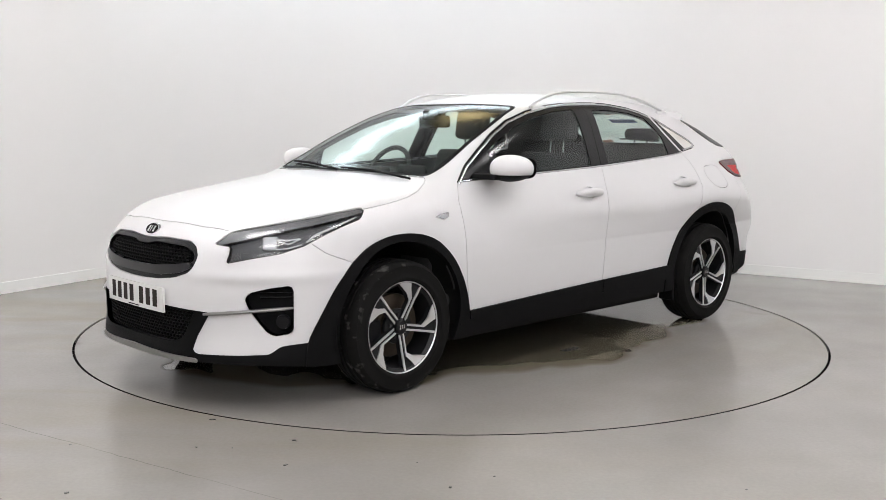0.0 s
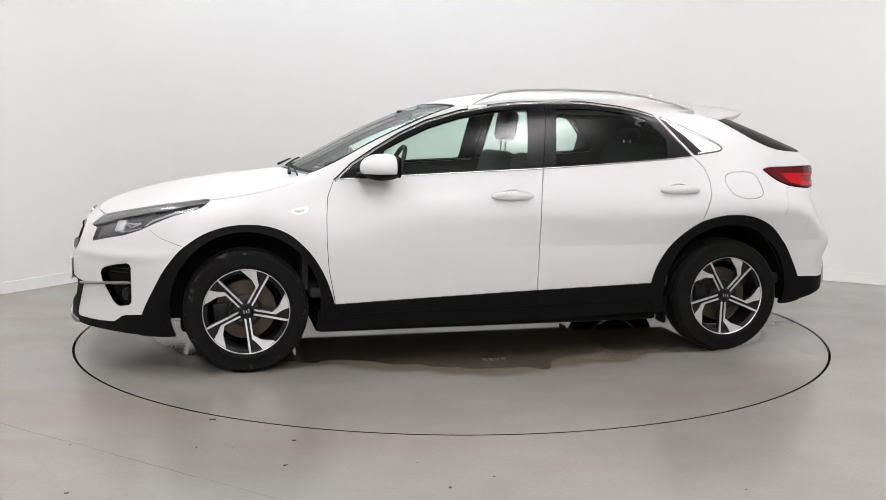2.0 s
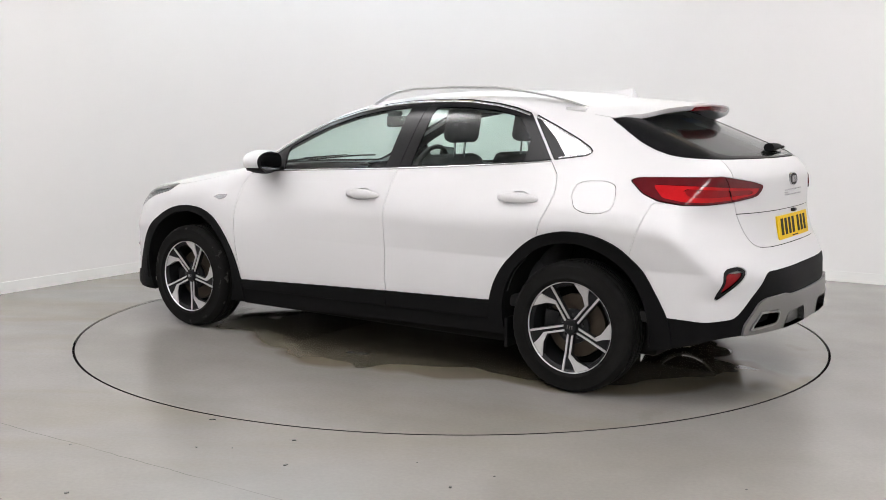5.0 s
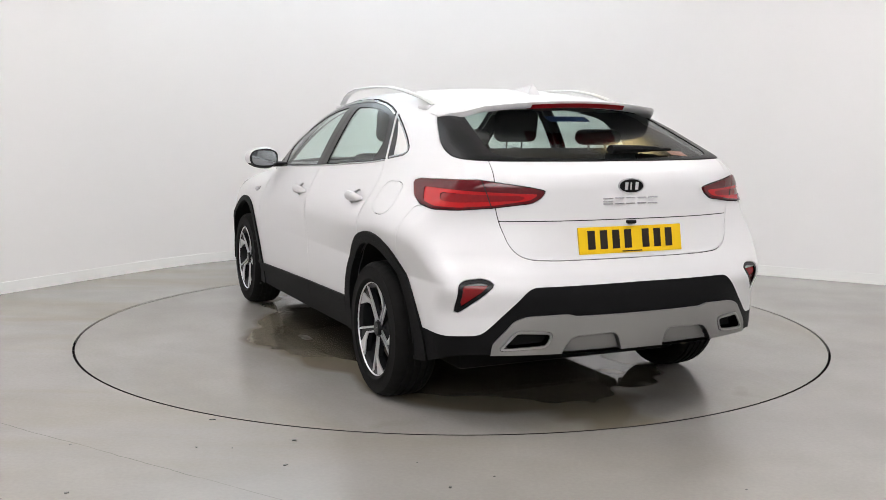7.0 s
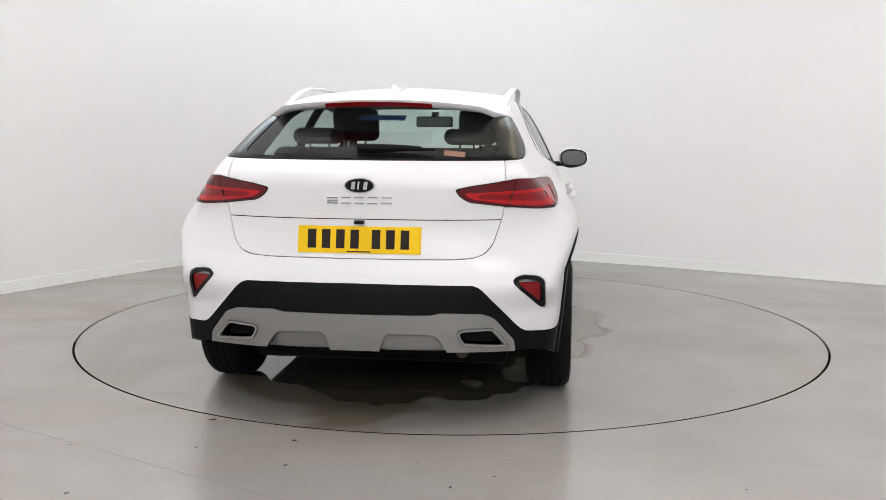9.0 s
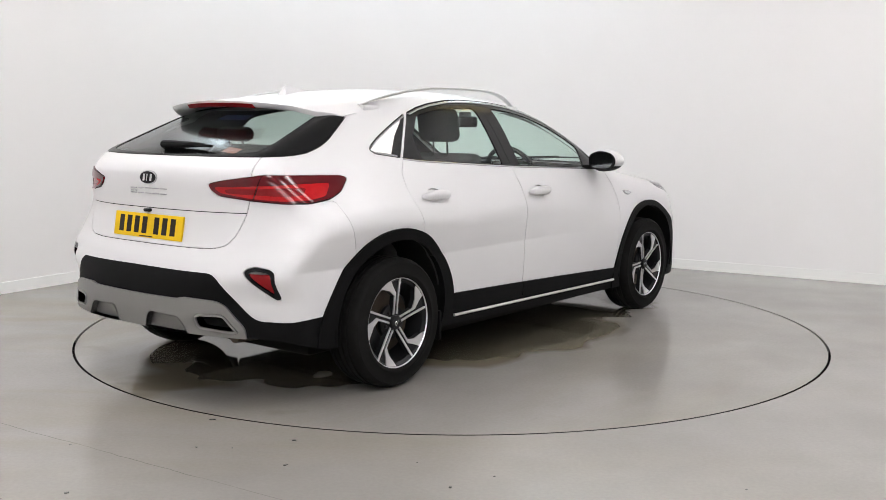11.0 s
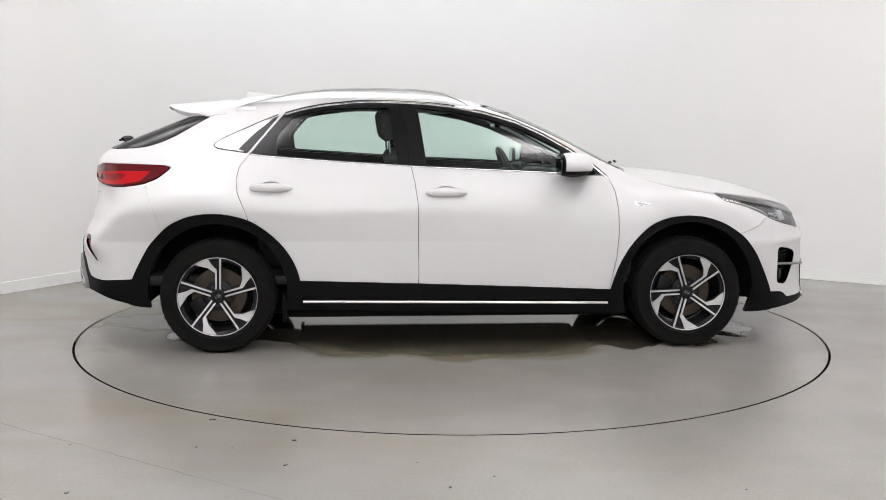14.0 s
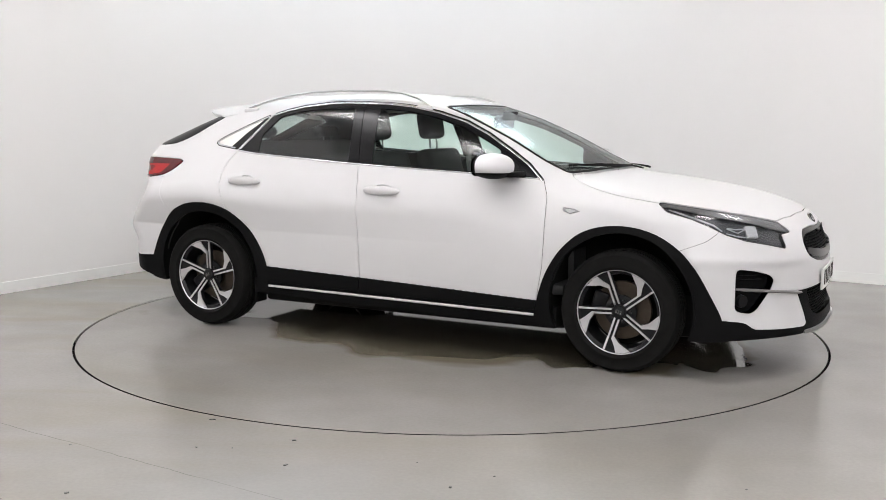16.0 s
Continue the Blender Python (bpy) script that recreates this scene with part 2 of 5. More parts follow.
def concrete(name, dark, light, stain, wet, line=None, wet_shade=False):
    """Sealed concrete: cloudy tone, fine speckle, yellowish stains, patches that shine more, and one hairline crack."""
    m = bpy.data.materials.new(name)
    m.use_nodes = True
    nt = m.node_tree
    b = nt.nodes["Principled BSDF"]
    co = nt.nodes.new("ShaderNodeTexCoord")
    shift = nt.nodes.new("ShaderNodeMapping")
    shift.inputs["Location"].default_value = (0, 0, 0)
    nt.links.new(co.outputs["Object"], shift.inputs["Vector"])

    def tex(scale, detail, rough=0.55, dist=0.0):
        n = nt.nodes.new("ShaderNodeTexNoise")
        n.inputs["Scale"].default_value, n.inputs["Detail"].default_value = scale, detail
        n.inputs["Roughness"].default_value, n.inputs["Distortion"].default_value = rough, dist
        nt.links.new(shift.outputs[0], n.inputs["Vector"])
        return n.outputs["Fac"]

    def remap(v, a, c, lo, hi):
        n = nt.nodes.new("ShaderNodeMapRange")
        for k, x in zip(("From Min", "From Max", "To Min", "To Max"), (a, c, lo, hi)):
            n.inputs[k].default_value = x
        nt.links.new(v, n.inputs["Value"])
        return n.outputs["Result"]

    def mix(f, a, c):
        n = nt.nodes.new("ShaderNodeMix")
        n.data_type = "RGBA"
        nt.links.new(f, n.inputs["Factor"])
        for k, x in (("A", a), ("B", c)):
            if isinstance(x, tuple):
                n.inputs[k].default_value = (*x, 1)
            else:
                nt.links.new(x, n.inputs[k])
        return n.outputs["Result"]
    base = mix(remap(tex(0.8, 4, 0.5), 0.15, 0.85, 0, 1), dark, light)
    streak = nt.nodes.new("ShaderNodeMapping")
    streak.inputs["Scale"].default_value = (0.45, 1.9, 1)
    streak.inputs["Rotation"].default_value = (0, 0, 0.12)
    nt.links.new(co.outputs["Object"], streak.inputs["Vector"])
    smear = nt.nodes.new("ShaderNodeTexNoise")
    smear.inputs["Scale"].default_value, smear.inputs["Detail"].default_value, smear.inputs["Distortion"].default_value = 0.9, 5, 0.4
    nt.links.new(streak.outputs[0], smear.inputs["Vector"])
    across = nt.nodes.new("ShaderNodeSeparateXYZ")
    nt.links.new(co.outputs["Object"], across.inputs[0])
    spread = nt.nodes.new("ShaderNodeMath")
    spread.operation = "MULTIPLY"
    nt.links.new(remap(smear.outputs["Fac"], 0.42, 0.70, 0, 0.85), spread.inputs[0])
    nt.links.new(remap(across.outputs["X"], -2.6, 1.2, 1.0, 0.2), spread.inputs[1])
    base = mix(spread.outputs[0], base, stain)
    base = mix(remap(tex(4.5, 4, 0.5), 0.1, 0.9, 0, 0.25), base, tuple(c * 0.75 for c in dark))
    base = mix(remap(tex(60, 2), 0.3, 0.9, 0, 0.2), base, tuple(c * 0.6 for c in dark))
    if line:
        (ax, ay), (bx, by) = line
        L = math.hypot(bx - ax, by - ay)
        nx, ny = -(by - ay) / L, (bx - ax) / L
        sep = nt.nodes.new("ShaderNodeVectorMath")
        sep.operation = "DOT_PRODUCT"
        nt.links.new(co.outputs["Object"], sep.inputs[0])
        sep.inputs[1].default_value = (nx, ny, 0)
        off = nt.nodes.new("ShaderNodeMath")
        off.operation = "SUBTRACT"
        nt.links.new(sep.outputs["Value"], off.inputs[0])
        off.inputs[1].default_value = nx * ax + ny * ay
        wob = nt.nodes.new("ShaderNodeMath")
        wob.operation = "ADD"
        nt.links.new(off.outputs[0], wob.inputs[0])
        nt.links.new(remap(tex(6, 3), 0, 1, -0.012, 0.012), wob.inputs[1])
        ab = nt.nodes.new("ShaderNodeMath")
        ab.operation = "ABSOLUTE"
        nt.links.new(wob.outputs[0], ab.inputs[0])
        hair = remap(ab.outputs[0], 0.0008, 0.0030, 1, 0)
        mul = nt.nodes.new("ShaderNodeMath")
        mul.operation = "MULTIPLY"
        nt.links.new(hair, mul.inputs[0])
        nt.links.new(remap(tex(3.0, 2), 0.35, 0.55, 0.3, 0.65), mul.inputs[1])
        base = mix(mul.outputs[0], base, tuple(c * 0.45 for c in dark))
    rough = remap(tex(1.2, 3, 0.5), 0.1, 0.9, wet, wet + 0.10)
    if wet_shade:
        # drip water about the middle, with crisp edges; its dark tone also paints under-car shade
        mp = nt.nodes.new("ShaderNodeMapping")
        mp.inputs["Scale"].default_value = (0.46, 0.80, 0)
        mp.inputs["Location"].default_value = (0.0, -0.12, 0)
        nt.links.new(co.outputs["Object"], mp.inputs["Vector"])
        gr = nt.nodes.new("ShaderNodeTexGradient")
        gr.gradient_type = "SPHERICAL"
        nt.links.new(mp.outputs[0], gr.inputs[0])
        def patch(lo, hi, scale, soft):
            """Mask of a wet patch and painted under-car shade: thicker to the middle, with a ragged edge."""
            sm = nt.nodes.new("ShaderNodeMath")
            sm.operation = "ADD"
            nt.links.new(remap(gr.outputs["Fac"], 0, 0.5, lo, hi), sm.inputs[0])
            nt.links.new(tex(scale, 2.5, 0.45, 0.5), sm.inputs[1])
            return remap(sm.outputs[0], 0.50, 0.50 + soft, 0, 1)
        film = patch(-0.12, 0.40, 1.1, 0.07)
        pool_shade = patch(-0.25, 0.32, 1.5, 0.03)
        base = mix(film, base, tuple(c * 0.72 for c in stain))
        # wet concrete, darkened further as the car's shade
        base = mix(pool_shade, base, tuple(c * 0.36 for c in stain))
        damp = nt.nodes.new("ShaderNodeMix")
        nt.links.new(film, damp.inputs[0])
        nt.links.new(rough, damp.inputs[2])
        damp.inputs[3].default_value = 0.13
        rough = damp.outputs[0]
        inv = nt.nodes.new("ShaderNodeMix")
        nt.links.new(pool_shade, inv.inputs[0])
        nt.links.new(rough, inv.inputs[2])
        inv.inputs[3].default_value = 0.05
        rough = inv.outputs[0]
    nt.links.new(base, b.inputs["Base Color"])
    nt.links.new(rough, b.inputs["Roughness"])
    bp = nt.nodes.new("ShaderNodeBump")
    bp.inputs["Strength"].default_value, bp.inputs["Distance"].default_value = 0.02, 0.002
    if wet_shade:
        nt.links.new(remap(pool_shade, 0, 1, 0.02, 0.0), bp.inputs["Strength"])
    nt.links.new(tex(14, 4), bp.inputs["Height"])
    nt.links.new(bp.outputs["Normal"], b.inputs["Normal"])
    b.inputs["Specular IOR Level"].default_value = 0.5
    return m


FLOOR = concrete("concrete_floor", (0.213, 0.203, 0.186), (0.342, 0.330, 0.311), (0.235, 0.205, 0.145), 0.175, ((-1.75, -2.239), (-0.615, -2.943)))
TABLE = concrete("turntable_top", (0.205, 0.195, 0.178), (0.332, 0.320, 0.301), (0.22, 0.195, 0.145), 0.175, wet_shade=True)
PANEL_WHITE = glow("panel_white", (1.0, 0.972, 0.978), 19.0)
STRIP_COOL = plain_glow("strip_cool", (0.80, 0.93, 1.0), 5.0)
PANEL_WARM = glow("panel_warm", (1.0, 0.80, 0.42), 3.2)
PANEL_FRONT = glow("panel_front", (1.0, 0.98, 0.985), 8.5)

build_room()
build_grit()
turntable = build_turntable()


def build_light(x, y, w, d, mat, label):
    """A flat ceiling panel: metal tray and glowing diffuser."""
    light = tagged(new("ceiling_light"), label, "ceiling light", "ceiling lights")
    light.location = (x, y, CEIL)
    bm = bmesh.new()
    box(bm, -w / 2 - 0.03, w / 2 + 0.03, -d / 2 - 0.03, d / 2 + 0.03, -0.05, -0.004, 0.008)
    part("tray", bm, SKIRT, light)
    bm = bmesh.new()
    box(bm, -w / 2, w / 2, -d / 2, d / 2, -0.058, -0.051)
    part("diffuser", bm, mat, light)


for x, y, w, d, mat in ((-2.2, -2.7, 2.0, 1.6, PANEL_WHITE), (2.3, -2.9, 2.0, 1.6, PANEL_WHITE), (4.0, -0.6, 1.6, 2.2, PANEL_WHITE), (-3.4, -0.6, 1.6, 2.2, PANEL_WHITE),
                        # unseen pair over the camera, added as fill for the near side
                        (-1.4, -6.0, 2.2, 2.0, PANEL_WHITE), (2.0, -6.0, 2.2, 2.0, PANEL_WHITE)):
    build_light(x, y, w, d, mat, "flat white panel under the ceiling, the pair over the camera added as fill")


def build_strip():
    """A round light strip that runs along the wall above the room."""
    pts = [p for p in wall_line() if p[1] > 1.9 and -2.9 < p[0] < 1.9]
    strip = tagged(new("strip_light"), "long cool white strip light along the wall", "strip light")
    pts = [(x * 0.93, y - 0.22, 3.35) for x, y in pts]
    bm = bmesh.new()
    ring = []
    for x, y, z in pts:
        ring.append([bm.verts.new((x, y + dy, z + dz)) for dy, dz in ((-0.06, -0.20), (0.06, -0.20), (0.06, 0.20), (-0.06, 0.20))])
    for a, b in zip(ring, ring[1:]):
        for k in range(4):
            bm.faces.new((a[k], a[(k + 1) % 4], b[(k + 1) % 4], b[k]))
    bm.faces.new(ring[0])
    bm.faces.new(ring[-1][::-1])
    part("tube", bm, STRIP_COOL, strip)
    for i in range(2, len(pts), 6):
        bm = bmesh.new()
        x, y, z = pts[i]
        box(bm, x - 0.015, x + 0.015, y + 0.055, y + 0.40, z - 0.015, z + 0.015)
        part("bracket", bm, SKIRT, strip)


build_strip()


def build_wall_light(name, x, y, z, w, h, yaw, mat, label):
    """An upright panel: tray against the wall, glowing diffuser towards the room."""
    light = tagged(new(name), label, "wall light", "wall lights")
    light.matrix_basis = pose(x, y, z, 90, 0, yaw)
    bm = bmesh.new()
    box(bm, -w / 2 - 0.03, w / 2 + 0.03, -h / 2 - 0.03, h / 2 + 0.03, -0.06, 0.0, 0.008)
    part("tray", bm, SKIRT, light)
    bm = bmesh.new()
    box(bm, -w / 2, w / 2, -h / 2, h / 2, 0.001, 0.008)
    part("diffuser", bm, mat, light)


# added glowing panels stand in for the warm-lit space above the wall
for x, y, yaw in ((-0.35, 3.02, -5), (1.05, 2.80, -22), (2.30, 2.18, -30)):
    build_wall_light("warm_wall_light", x, y, 4.05, 1.3, 1.2, yaw, PANEL_WARM, "glowing yellowish panel standing in for a warm-lit space above the wall")
# unseen fill panel behind the camera, added to brighten the car's flanks
build_wall_light("front_softbox", 0.6, -9.35, 3.55, 9.0, 2.6, 180, PANEL_FRONT, "wide white fill panel, unseen, added to brighten the car's sides")


CURVES = {}


def curve_table(pts):
    """Knots and slopes of a monotone cubic, worked out once."""
    key = tuple(pts)
    if key not in CURVES:
        p = np.array(sorted(pts), float)
        xs, ys = p[:, 0], p[:, 1]
        h = np.diff(xs)
        d = np.diff(ys) / h
        m = np.zeros(len(xs))
        m[0], m[-1] = d[0], d[-1]
        for i in range(1, len(xs) - 1):
            if d[i - 1] * d[i] > 0:
                w1, w2 = 2 * h[i] + h[i - 1], h[i] + 2 * h[i - 1]
                m[i] = (w1 + w2) / (w1 / d[i - 1] + w2 / d[i])
        CURVES[key] = xs, ys, h, m
    return CURVES[key]


def sp(x, pts):
    """Smooth curve through (x, value) pairs, straight past its ends."""
    xs, ys, h, m = curve_table(pts)
    x = np.asarray(x, float)
    i = np.minimum(np.maximum(np.searchsorted(xs, x) - 1, 0), len(xs) - 2)
    hi = h[i]
    t = (x - xs[i]) / hi
    tc = np.minimum(np.maximum(t, 0), 1)
    t2, t3 = tc * tc, tc * tc * tc
    v = (2 * t3 - 3 * t2 + 1) * ys[i] + (t3 - 2 * t2 + tc) * hi * m[i] + (3 * t2 - 2 * t3) * ys[i + 1] + (t3 - t2) * hi * m[i + 1]
    return v + (t - tc) * hi * np.where(t < 0, m[0], m[-1])


def smax(a, b, k):
    """The larger of two distances, with a rounded edge of radius k."""
    h = np.maximum(k - np.abs(a - b), 0) / k
    return np.maximum(a, b) + h * h * k * 0.25


def body_field(x, y, z):
    """Below 0 inside the car's shell. x ahead, y to its left, z up, metres."""
    y = np.abs(y)
    low = sp(x, [(-2.3, 0.815), (-1.9, 0.835), (-1.5, 0.862), (-1.0, 0.868), (0, 0.862), (1.0, 0.856), (1.5, 0.85), (1.9, 0.84), (2.3, 0.83)])
    low = low + sp(z, [(0.1, -0.05), (0.25, -0.03), (0.45, -0.008), (0.62, 0), (0.78, -0.002), (0.87, -0.012), (0.95, -0.035), (1.02, -0.066), (1.1, -0.115), (1.3, -0.26)])
    # the fender falls away to the bonnet ahead of the doors
    low = low - sp(x, [(0.7, 0), (1.2, 0.02), (1.6, 0.05), (2.2, 0.10)]) * np.clip((z - 0.62) / 0.3, 0, 2)
    low = low + 0.022 * np.clip((-x - 0.8) / 0.6, 0, 1) * np.clip((z - 0.85) / 0.15, 0, 1)
    g = y - low
    cab = sp(x, [(-2.2, 0.66), (-1.75, 0.73), (-1.55, 0.768), (-1.355, 0.785), (-0.8, 0.788), (-0.25, 0.789), (0.3, 0.768), (0.6, 0.745), (0.875, 0.715), (1.1, 0.74), (1.4, 0.86), (2.3, 1.2)])
    u = z - 1.04
    g2 = (y - (cab - sp(x, [(-2.2, 0.72), (-1.5, 0.70), (-1.2, 0.60), (-0.7, 0.46), (0.0, 0.44), (1.5, 0.44)]) * u - 0.22 * u * np.abs(u))) * 0.9
    g = smax(g, g2, 0.05)
    zc = sp(x, [(2.3, 0.70), (2.17, 0.775), (2.05, 0.835), (1.96, 0.866), (1.75, 0.922), (1.4, 0.976), (1.17, 0.998), (1.07, 1.012), (0.86, 1.115), (0.58, 1.257),
                (0.27, 1.377), (0.03, 1.428), (-0.31, 1.457), (-0.65, 1.459), (-0.99, 1.443), (-1.33, 1.416), (-1.54, 1.398), (-1.9, 1.36)])
    crown = sp(x, [(2.2, 0.14), (1.5, 0.135), (1.1, 0.1), (0.8, 0.14), (0.3, 0.15), (-0.5, 0.15), (-1.6, 0.17)])
    top = z - (zc - crown * y * y)
    g = smax(g, top * 0.92, 0.09)
    glass = z - (1.325 + (x + 1.52) * 0.40 - 0.12 * y * y)
    g = smax(g, glass * 0.93, 0.05)
    xf = sp(z, [(0.1, 2.15), (0.17, 2.225), (0.24, 2.245), (0.35, 2.235), (0.5, 2.235), (0.62, 2.225), (0.7, 2.205), (0.78, 2.16), (0.9, 2.07)])
    # a fold runs over each corner vent
    fold = 0.016 * np.clip((y - 0.36) / 0.22, 0, 1) * np.exp(-((z - 0.602) / 0.030) ** 2)
    g = smax(g, (x - (xf + fold - 0.8 * y ** 3)) * 0.88, 0.09)
    xr = sp(z, [(0.1, -2.08), (0.2, -2.15), (0.3, -2.185), (0.45, -2.192), (0.56, -2.18), (0.65, -2.15), (0.74, -2.112), (0.85, -2.094), (1.0, -2.09), (1.06, -2.075), (1.12, -2.04), (1.25, -1.98)])
    g = smax(g, ((xr + sp(z, [(0.3, 0.45), (0.48, 0.45), (0.62, 0.31), (0.72, 0.34), (0.9, 0.45), (1.1, 0.45)]) * y ** 3) - x) * 0.9, 0.06)
    return g


# ---- the car's shell ----
def solve_shell(o, d, far):
    """Along rays from o by d, the last place inside the shell."""
    lo, hi = np.zeros(len(o)), np.full(len(o), far)
    for _ in range(26):
        mid = (lo + hi) / 2
        p = o + d * mid[:, None]
        ins = body_field(p[:, 0], p[:, 1], p[:, 2]) < 0
        lo, hi = np.where(ins, mid, lo), np.where(ins, hi, mid)
    return o + d * lo[:, None]


def shell_normals(P):
    e = 0.003
    g = np.stack([body_field(P[:, 0] + e, P[:, 1], P[:, 2]) - body_field(P[:, 0] - e, P[:, 1], P[:, 2]),
                  body_field(P[:, 0], P[:, 1] + e, P[:, 2]) - body_field(P[:, 0], P[:, 1] - e, P[:, 2]),
                  body_field(P[:, 0], P[:, 1], P[:, 2] + e) - body_field(P[:, 0], P[:, 1], P[:, 2] - e)], 1)
    g[np.abs(P[:, 1]) < 0.004, 1] = 0
    return g / np.maximum(np.linalg.norm(g, axis=1), 1e-9)[:, None]


def half_shell(step=0.0145):
    """The left half of the shell: rays from a spine at mid height, fanned round both ends."""
    X0, X1, Z0 = -1.35, 1.35, 0.62
    xs = np.linspace(X0, X1, int((X1 - X0) / step))
    fan = np.linspace(0, math.pi / 2, 84)
    cols = [(X1, f) for f in fan[:-1]] + [(x, math.pi / 2) for x in xs[::-1]] + [(X0, math.pi - f) for f in fan[::-1][1:]]
    rows = np.concatenate([np.linspace(-0.62, 0.75, 104), np.linspace(0.75, math.pi / 2, 56)[1:]])
    o, d = [], []
    for x, f in cols:
        for r in rows:
            o.append((x, 0, Z0))
            d.append((math.cos(r) * math.cos(f), math.cos(r) * math.sin(f), math.sin(r)))
    o, d = np.array(o), np.array(d)
    P = solve_shell(o, d, 1.6)
    n, m = len(cols), len(rows)
    idx = np.arange(n * m).reshape(n, m)
    a, b, c, e = idx[:-1, :-1].ravel(), idx[1:, :-1].ravel(), idx[1:, 1:].ravel(), idx[:-1, 1:].ravel()
    T = np.concatenate([np.stack([a, b, c], 1), np.stack([a, c, e], 1)])
    P[np.abs(P[:, 1]) < 1e-4, 1] = 0
    area = np.linalg.norm(np.cross(P[T[:, 1]] - P[T[:, 0]], P[T[:, 2]] - P[T[:, 0]]), axis=1)
    return P, T[area > 1e-9]


def split(P, T, f):
    """Cuts triangles where f (one value a point) is 0. Returns the points and the triangles below and above 0."""
    f = np.where(np.abs(f) < 1e-7, 1e-7, f)
    ins = f < 0
    k = ins[T].sum(1)
    inside, outside = [T[k == 3]], [T[k == 0]]
    P = [P]
    count = len(f)
    for want in (1, 2):
        S = T[k == want]
        if not len(S):
            continue
        lone = ins[S] if want == 1 else ~ins[S]
        r = np.argmax(lone, 1)
        i = np.arange(len(S))
        a, b, c = S[i, r], S[i, (r + 1) % 3], S[i, (r + 2) % 3]
        base = P[0]
        t1, t2 = f[a] / (f[a] - f[b]), f[a] / (f[a] - f[c])
        P += [base[a] + (base[b] - base[a]) * t1[:, None], base[a] + (base[c] - base[a]) * t2[:, None]]
        p, q = count + np.arange(len(S)), count + len(S) + np.arange(len(S))
        count += 2 * len(S)
        one = [np.stack([a, p, q], 1)]
        two = [np.stack([p, b, c], 1), np.stack([p, c, q], 1)]
        (inside if want == 1 else outside).extend(one)
        (outside if want == 1 else inside).extend(two)
    return np.concatenate(P), np.concatenate(inside), np.concatenate(outside)


def tidy(P, T):
    """Drops unused points and welds equal ones."""
    used = np.unique(T)
    m = np.full(len(P), -1)
    key = np.round(P[used], 5)
    _, first, inv = np.unique(key, axis=0, return_index=True, return_inverse=True)
    m[used] = inv.ravel()
    T = m[T]
    P = P[used][first]
    T = T[(T[:, 0] != T[:, 1]) & (T[:, 1] != T[:, 2]) & (T[:, 0] != T[:, 2])]
    return P, T


def polygon_distance(px, py, poly):
    """Signed distance to a closed outline, below 0 inside."""
    A = np.array(poly, float)
    B = np.roll(A, -1, 0)
    best = np.full(len(px), 1e9)
    ins = np.zeros(len(px), bool)
    for (ax, ay), (bx, by) in zip(A, B):
        dx, dy = bx - ax, by - ay
        t = np.clip(((px - ax) * dx + (py - ay) * dy) / (dx * dx + dy * dy + 1e-12), 0, 1)
        best = np.minimum(best, np.hypot(px - ax - t * dx, py - ay - t * dy))
        cross = ((ay > py) != (by > py)) & (px < (bx - ax) * (py - ay) / (by - ay + 1e-12) + ax)
        ins ^= cross
    return np.where(ins, -best, best)


def rounded(poly, closed=True, n=5, r=0.03):
    """An outline with its corners rounded by up to r."""
    out = []
    N = len(poly)
    for i in range(N):
        p, a, b = Vector(poly[i]), Vector(poly[i - 1]), Vector(poly[(i + 1) % N])
        la, lb = (a - p).length, (b - p).length
        k = min(r, la * 0.45, lb * 0.45)
        s, e = p + (a - p) / la * k, p + (b - p) / lb * k
        for j in range(n + 1):
            t = j / n
            out.append(tuple((1 - t) ** 2 * s + 2 * t * (1 - t) * p + t * t * e))
    return out


